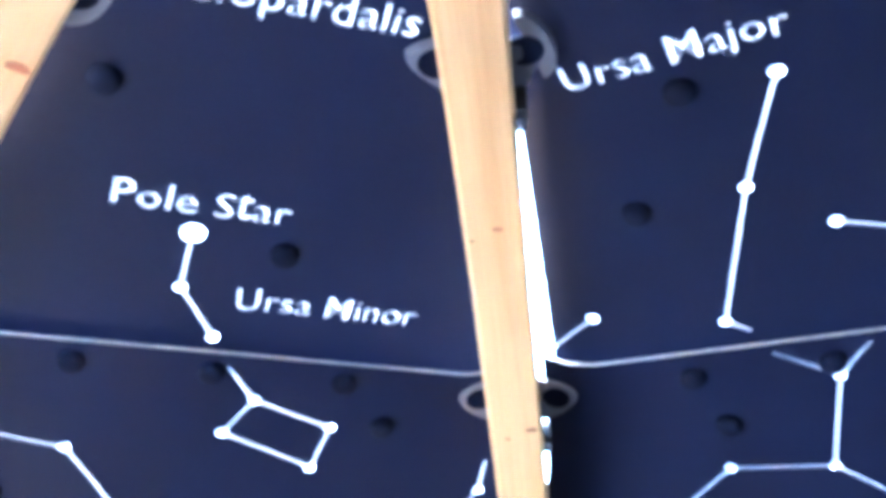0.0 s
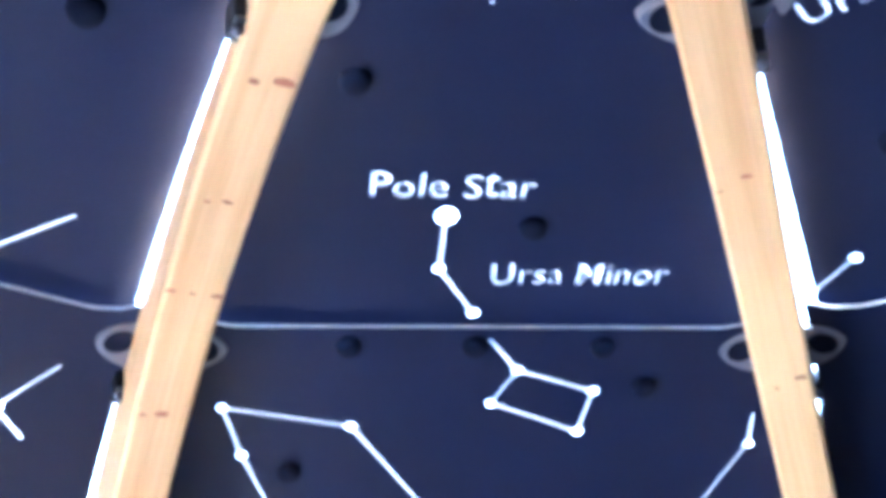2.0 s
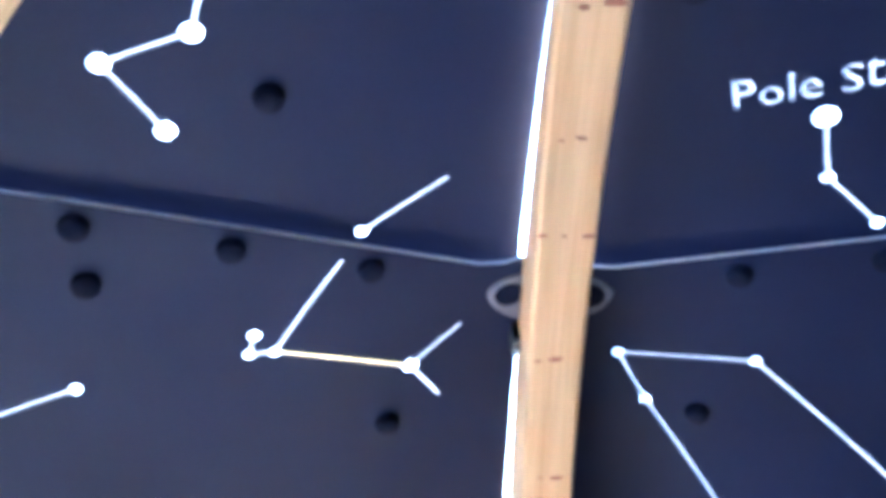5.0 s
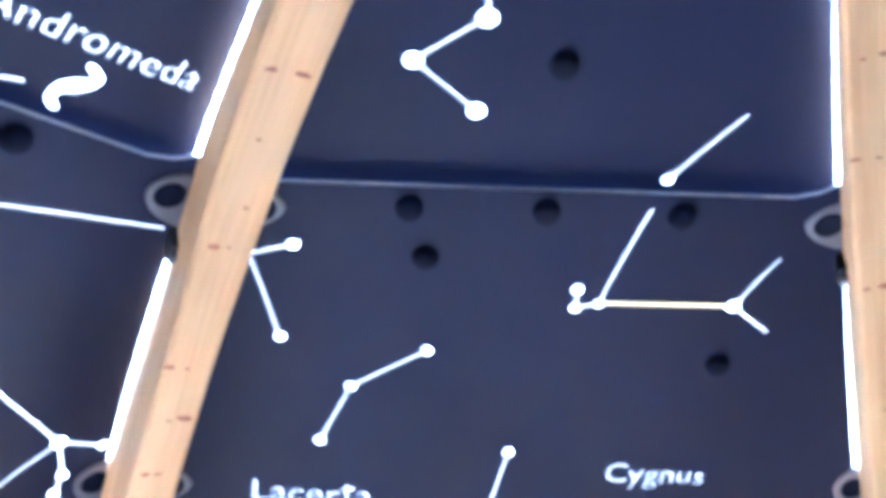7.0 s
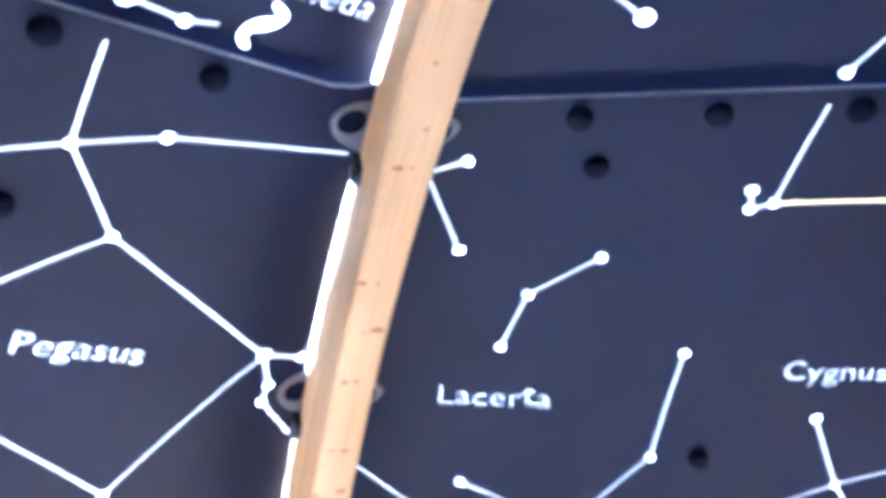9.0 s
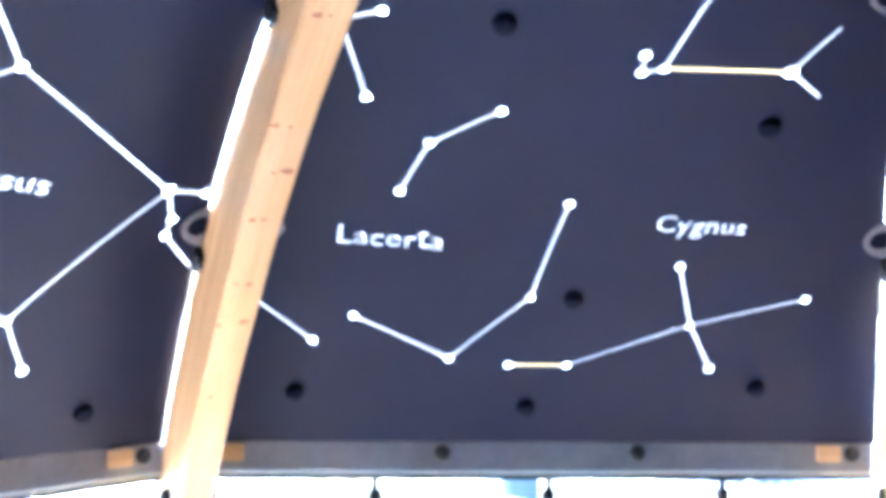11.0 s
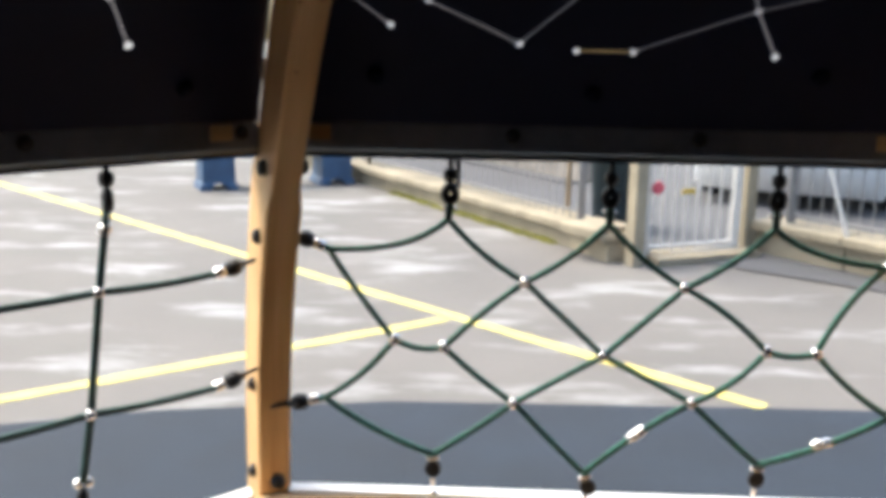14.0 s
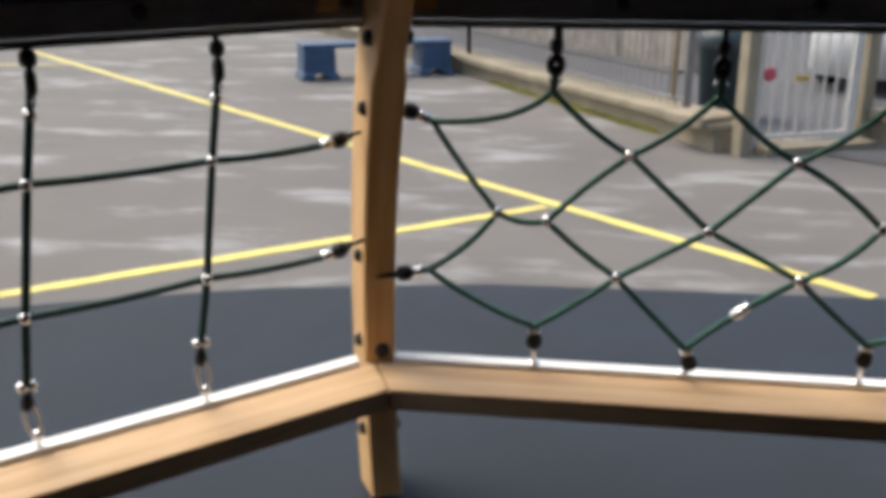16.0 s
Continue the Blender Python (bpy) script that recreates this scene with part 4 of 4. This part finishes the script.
# ---------------------------------------------------------------- the yard beyond
def bench(x, y, turn, length):
    """Blue plastic bench: slab on two splayed feet with cut-outs."""
    root = tagged(new("bench"), "faded blue plastic bench standing on the asphalt", "bench", "blue benches")
    root.matrix_basis = pose(x, y, 0, 0, 0, turn)
    yard_things.append(root)
    bm = bmesh.new()
    box(bm, -length / 2 + 0.02, length / 2 - 0.02, -0.16, 0.16, 0.305, 0.345, None, 0.010)
    part("seat", bm, BLUE, root)
    for sx in (-1, 1):
        cx = sx * (length / 2 - 0.185)
        bm = bmesh.new()
        prof = [(-0.185, 0.0), (-0.085, 0.0), (-0.065, 0.045), (-0.03, 0.065), (0.03, 0.065), (0.065, 0.045), (0.085, 0.0), (0.185, 0.0), (0.178, 0.05), (0.160, 0.08), (0.155, 0.304), (-0.155, 0.304), (-0.160, 0.08), (-0.178, 0.05)]
        f = [bm.verts.new((cx + px, -0.155 - (0.03 if pz < 0.06 else 0), pz)) for px, pz in prof]
        g = [bm.verts.new((cx + px, 0.155 + (0.03 if pz < 0.06 else 0), pz)) for px, pz in prof]
        bm.faces.new(f)
        bm.faces.new(g[::-1])
        for i in range(len(prof)):
            bm.faces.new((f[i - 1], g[i - 1], g[i], f[i]))
        part("leg", bm, BLUE, root)
    return root


bench(-2.28, 9.22, 27, 1.56)

# low stone wall, in blocks, with a coping
def wall_run(pts, h, w, name, label):
    root = tagged(new(name), label, "wall", kind="structure")
    yard_things.append(root)
    rnd = random.Random(5)
    for a, b in zip(pts, pts[1:]):
        a, b = Vector(a), Vector(b)
        d = b - a
        n = max(1, round(d.length / 0.62))
        ang = math.degrees(math.atan2(d.y, d.x))
        for i in range(n):
            p, q = a + d * (i / n), a + d * ((i + 1) / n)
            L = (q - p).length
            bm = bmesh.new()
            box(bm, 0.003, L - 0.003, -w / 2 + 0.035 + rnd.uniform(-0.008, 0.008), w / 2, -0.02, h - 0.07, pose(p.x, p.y, 0, 0, 0, ang), 0.012)
            part("stone", bm, STONE, root)
            bm = bmesh.new()
            box(bm, 0.002, L - 0.002, -w / 2 - 0.025 + rnd.uniform(-0.006, 0.006), w / 2 + 0.02, h - 0.068, h + rnd.uniform(-0.006, 0.006), pose(p.x, p.y, 0, 0, 0, ang), 0.018)
            part("coping_stone", bm, STONE, root)
    return root


WALL_A = ((-4.6, 14.6), (-1.38, 9.62), (0.52, 6.62), (0.74, 6.12))
wall_run(WALL_A, 0.19, 0.30, "low_wall_west", "low pale stone wall with moss at its foot")
WALL_B = ((1.82, 6.62), (2.7, 5.45), (4.6, 3.2))
wall_run(WALL_B, 0.24, 0.30, "low_wall_east", "low pale stone wall beside the gate")
# moss along the foot of the wall
bm = bmesh.new()
rnd = random.Random(8)
for i in range(900):
    t = rnd.random()
    a, b = Vector(WALL_A[1]), Vector(WALL_A[2])
    p = a.lerp(b, 0.22 + 0.74 * t)
    d = (b - a).normalized()
    off = Vector((d.y, -d.x)) * -(0.105 + 0.07 * rnd.random() ** 2)
    r = rnd.uniform(0.010, 0.032)
    lathe(bm, [(0.0, r * 0.5), (r * 0.6, r * 0.38), (r, 0.0), (0.0, -0.002)], pose(p.x - off.x, p.y - off.y, rnd.choice((0.0, rnd.uniform(0, 0.02))), 0, 0, rnd.uniform(0, 90)), 7)
yard_things.append(tagged(part("moss", bm, MOSS), "yellow-green moss along the wall's foot", "moss", kind="stuff"))


def railing(a, b, z0, z1, n, name, label, mat, bar_r=0.008, group=""):
    root = tagged(new(name), label, "fence" if name == "fence" else "gate", group)
    yard_things.append(root)
    a, b = Vector((*a, 0)), Vector((*b, 0))
    up = Vector((0, 0, 1))
    for z in (z0 + 0.06, z1 - 0.05):
        bm = bmesh.new()
        tube(bm, [a + up * z, b + up * z], 0.016 if name == "metal_gate" else 0.010, 8)
        part("rail", bm, mat, root)
    src = None
    for i in range(n):
        p = a.lerp(b, (i + 0.5) / n)
        if src is None:
            bm = bmesh.new()
            tube(bm, [Vector((0, 0, z0)), Vector((0, 0, z1))], bar_r, 6)
            src = mesh_from("bar", bm, mat)
        ob = new("bar", src)
        ob.parent = root
        ob.location = p
    for p in (a, b):
        bm = bmesh.new()
        box(bm, -0.025, 0.025, -0.025, 0.025, z0 - 0.01, z1 + 0.05, Matrix.Translation((p.x, p.y, 0)), 0.004)
        part("fence_post", bm, mat, root)
    return root


for (a, b) in (((-4.6, 14.6), (-3.0, 12.1)), ((-3.0, 12.1), (-1.38, 9.62)), ((-1.38, 9.62), (-0.43, 8.12)), ((-0.43, 8.12), (0.50, 6.64))):
    L = (Vector(a) - Vector(b)).length
    railing(a, b, 0.19, 1.15, int(L / 0.085), "fence", "grey metal bar fence on the low stone wall", FENCE, 0.0048, "fence bays")
east = railing((1.95, 6.45), (2.7, 5.45), 0.24, 1.2, 13, "fence", "grey metal bar fence on the low stone wall", FENCE, 0.0048, "fence bays")

bm = bmesh.new()
tube(bm, [Vector((2.18, 5.98, 0.23)), Vector((1.98, 6.10, 0.95))], 0.014, 8)
part("brace", bm, GATE, east, "pale leaning brace")

# gate between stone piers
for x, y in ((0.80, 6.02), (1.67, 6.55)):
    root = tagged(new("gate_pier"), "slim square pale stone gate pier", "pier", "gate piers")
    yard_things.append(root)
    bm = bmesh.new()
    box(bm, -0.048, 0.048, -0.048, 0.048, -0.02, 1.30, pose(x, y, 0, 0, 0, 30), 0.012)
    part("shaft", bm, STONE, root)
    bm = bmesh.new()
    box(bm, -0.06, 0.06, -0.06, 0.06, 1.30, 1.36, pose(x, y, 0, 0, 0, 30), 0.02)
    part("cap_stone", bm, STONE, root)
gate = railing((0.87, 6.13), (1.57, 6.455), 0.035, 1.16, 8, "metal_gate", "white painted metal bar gate, closed", GATE, 0.008)
bm = bmesh.new()
ga, gb = Vector((0.87, 6.125, 0.025)), Vector((1.57, 6.45, 0.055))
tube(bm, [ga, gb], 0.022, 8)
part("bottom_rail", bm, GATE, gate)
bm = bmesh.new()
lathe(bm, [(0.0, 0.012), (0.042, 0.010), (0.046, 0.0), (0.0, 0.0)], frame_of(Vector((0.955, 6.15, 0.51)), (0.42, -0.9, 0)), 20)
part("round_sign", bm, RED, gate, "small round red sign")
bm = bmesh.new()
box(bm, -0.052, 0.052, -0.006, 0.006, -0.018, 0.018, pose(1.185, 6.262, 0.475, 0, 0, 25), 0.002)
part("oblong_sign", bm, SIGN, gate, "small yellow oblong sign")
bm = bmesh.new()
box(bm, 0.0, 0.86, -0.14, 0.14, -0.02, 0.055, pose(0.90, 6.10, 0, 0, 0, 25), 0.01)
yard_things.append(tagged(part("gate_step", bm, STONE), "low stone step under the gate", "step", kind="structure"))

# beyond the fence
bm = bmesh.new()
vs = [bm.verts.new((x, y, 0.012)) for x, y in ((0.95, 6.35), (5.0, 3.4), (40, 10), (40, 60), (-30, 60), (-4.4, 14.7), (-1.2, 9.7), (0.62, 6.7))]
bm.faces.new(vs)
yard_things.append(tagged(part("pavement", bm, PAVING), "grey paving beyond the fence", "pavement", kind="structure"))


def car(x, y, turn, mat, label):
    """Parked car, low part in view: sills, doors, wheels, bumpers, glazed top."""
    root = tagged(new("car"), label, "car")
    root.matrix_basis = pose(x, y, 0.012, 0, 0, turn)
    yard_things.append(root)
    bm = bmesh.new()
    prof = [(-2.05, 0.15), (2.05, 0.15), (2.12, 0.45), (1.95, 0.80), (0.95, 0.92), (0.45, 1.38), (-1.25, 1.42), (-1.9, 0.98), (-2.1, 0.85)]
    f = [bm.verts.new((px, -0.85 + (0.12 if pz > 0.95 else 0), pz)) for px, pz in prof]
    g = [bm.verts.new((px, 0.85 - (0.12 if pz > 0.95 else 0), pz)) for px, pz in prof]
    bm.faces.new(f)
    bm.faces.new(g[::-1])
    for i in range(len(prof)):
        bm.faces.new((f[i - 1], g[i - 1], g[i], f[i]))
    bmesh.ops.bevel(bm, geom=list(bm.edges), offset=0.05, segments=2, affect="EDGES")
    part("body", bm, mat, root, smooth=True)
    for wx in (-1.3, 1.3):
        for wy in (-0.83, 0.83):
            bm = bmesh.new()
            lathe(bm, [(0.0, -0.09), (0.20, -0.09), (0.29, -0.085), (0.31, -0.05), (0.31, 0.05), (0.29, 0.085), (0.20, 0.09), (0.0, 0.09)], pose(wx, wy, 0.31, 90, 0, 0), 24)
            wh = part("wheel", bm, BLACK, root, smooth=True)
            bm = bmesh.new()
            lathe(bm, [(0.0, -0.098), (0.19, -0.095), (0.2, -0.08), (0.2, 0.08), (0.19, 0.095), (0.0, 0.098)], pose(wx, wy, 0.31, 90, 0, 0), 18)
            part("rim", bm, STEEL, wh, smooth=True)
    for wx0, wx1 in ((-1.15, -0.35), (-0.28, 0.45)):
        for sy in (-1, 1):
            bm = bmesh.new()
            box(bm, wx0, wx1, sy * 0.80 - 0.01, sy * 0.80 + 0.01, 0.98, 1.32, None, 0.01)
            part("side_window", bm, BLACK, root, "dark side window")
    return root


car(3.45, 10.2, 63, WHITE, "white parked car beyond the gate")

# end slab of the low wall, overhanging a dark hollow beside the gate pier
slab = tagged(new("end_slab"), "thick pale stone slab overhanging the wall's end", "slab", kind="structure")
yard_things.append(slab)
bm = bmesh.new()
box(bm, -0.21, 0.15, -0.20, 0.17, 0.150, 0.235, pose(0.60, 6.28, 0, 0, 0, -52), 0.02)
part("slab_stone", bm, STONE, slab)

# pale wall along the far side of the paving
root = tagged(new("low_wall_far"), "grey-brown rendered wall across the paving", "wall", kind="structure")
yard_things.append(root)
fa, fb = Vector((-5.2, 19.4, 0)), Vector((0.95, 9.85, 0))
n = 9
for i in range(n):
    p, q = fa.lerp(fb, i / n), fa.lerp(fb, (i + 1) / n)
    bm = bmesh.new()
    box(bm, 0.01, (q - p).length - 0.01, -0.1, 0.1, -0.02, 0.75, pose(p.x, p.y, 0, 0, 0, math.degrees(math.atan2(fb.y - fa.y, fb.x - fa.x))), 0.015)
    part("wall_panel", bm, FARWALL, root)
    bm = bmesh.new()
    box(bm, 0.0, (q - p).length, -0.35, -0.12, -0.02, 0.035, pose(p.x, p.y, 0, 0, 0, math.degrees(math.atan2(fb.y - fa.y, fb.x - fa.x))), 0.01)
    part("kerb_stone", bm, PAVING, root)

# posts and a bin between the fence and the gate pier
post = tagged(new("sign_post"), "slim tan painted post behind the fence", "post")
yard_things.append(post)
bm = bmesh.new()
tube(bm, [Vector((0.44, 7.02, 0.0)), Vector((0.44, 7.02, 1.6))], 0.022, 12)
part("pole", bm, TANPAINT, post, smooth=True)
bm = bmesh.new()
lathe(bm, [(0.0, 0.03), (0.03, 0.03), (0.045, 0.012), (0.05, 0.0), (0.0, 0.0)], pose(0.44, 7.02, 0.008), 14)
part("foot", bm, TANPAINT, post, smooth=True)

litter_bin = tagged(new("litter_bin"), "dark teal plastic bin with a rounded lid", "bin")
litter_bin.matrix_basis = pose(0.85, 7.35, 0.012, 0, 0, -20)
yard_things.append(litter_bin)
bm = bmesh.new()
lathe(bm, [(0.0, 0.0), (0.17, 0.0), (0.18, 0.02), (0.205, 0.52), (0.215, 0.53), (0.215, 0.56), (0.0, 0.56)], pose(0, 0, 0), 24)
part("body", bm, TEAL, litter_bin, smooth=True)
bm = bmesh.new()
lathe(bm, [(0.222, 0.545), (0.225, 0.585), (0.21, 0.64), (0.15, 0.69), (0.07, 0.705), (0.0, 0.708)], pose(0, 0, 0), 24)
part("lid", bm, TEAL, litter_bin, smooth=True)

for ob in yard_things:
    ob.matrix_basis = YARD @ ob.matrix_basis
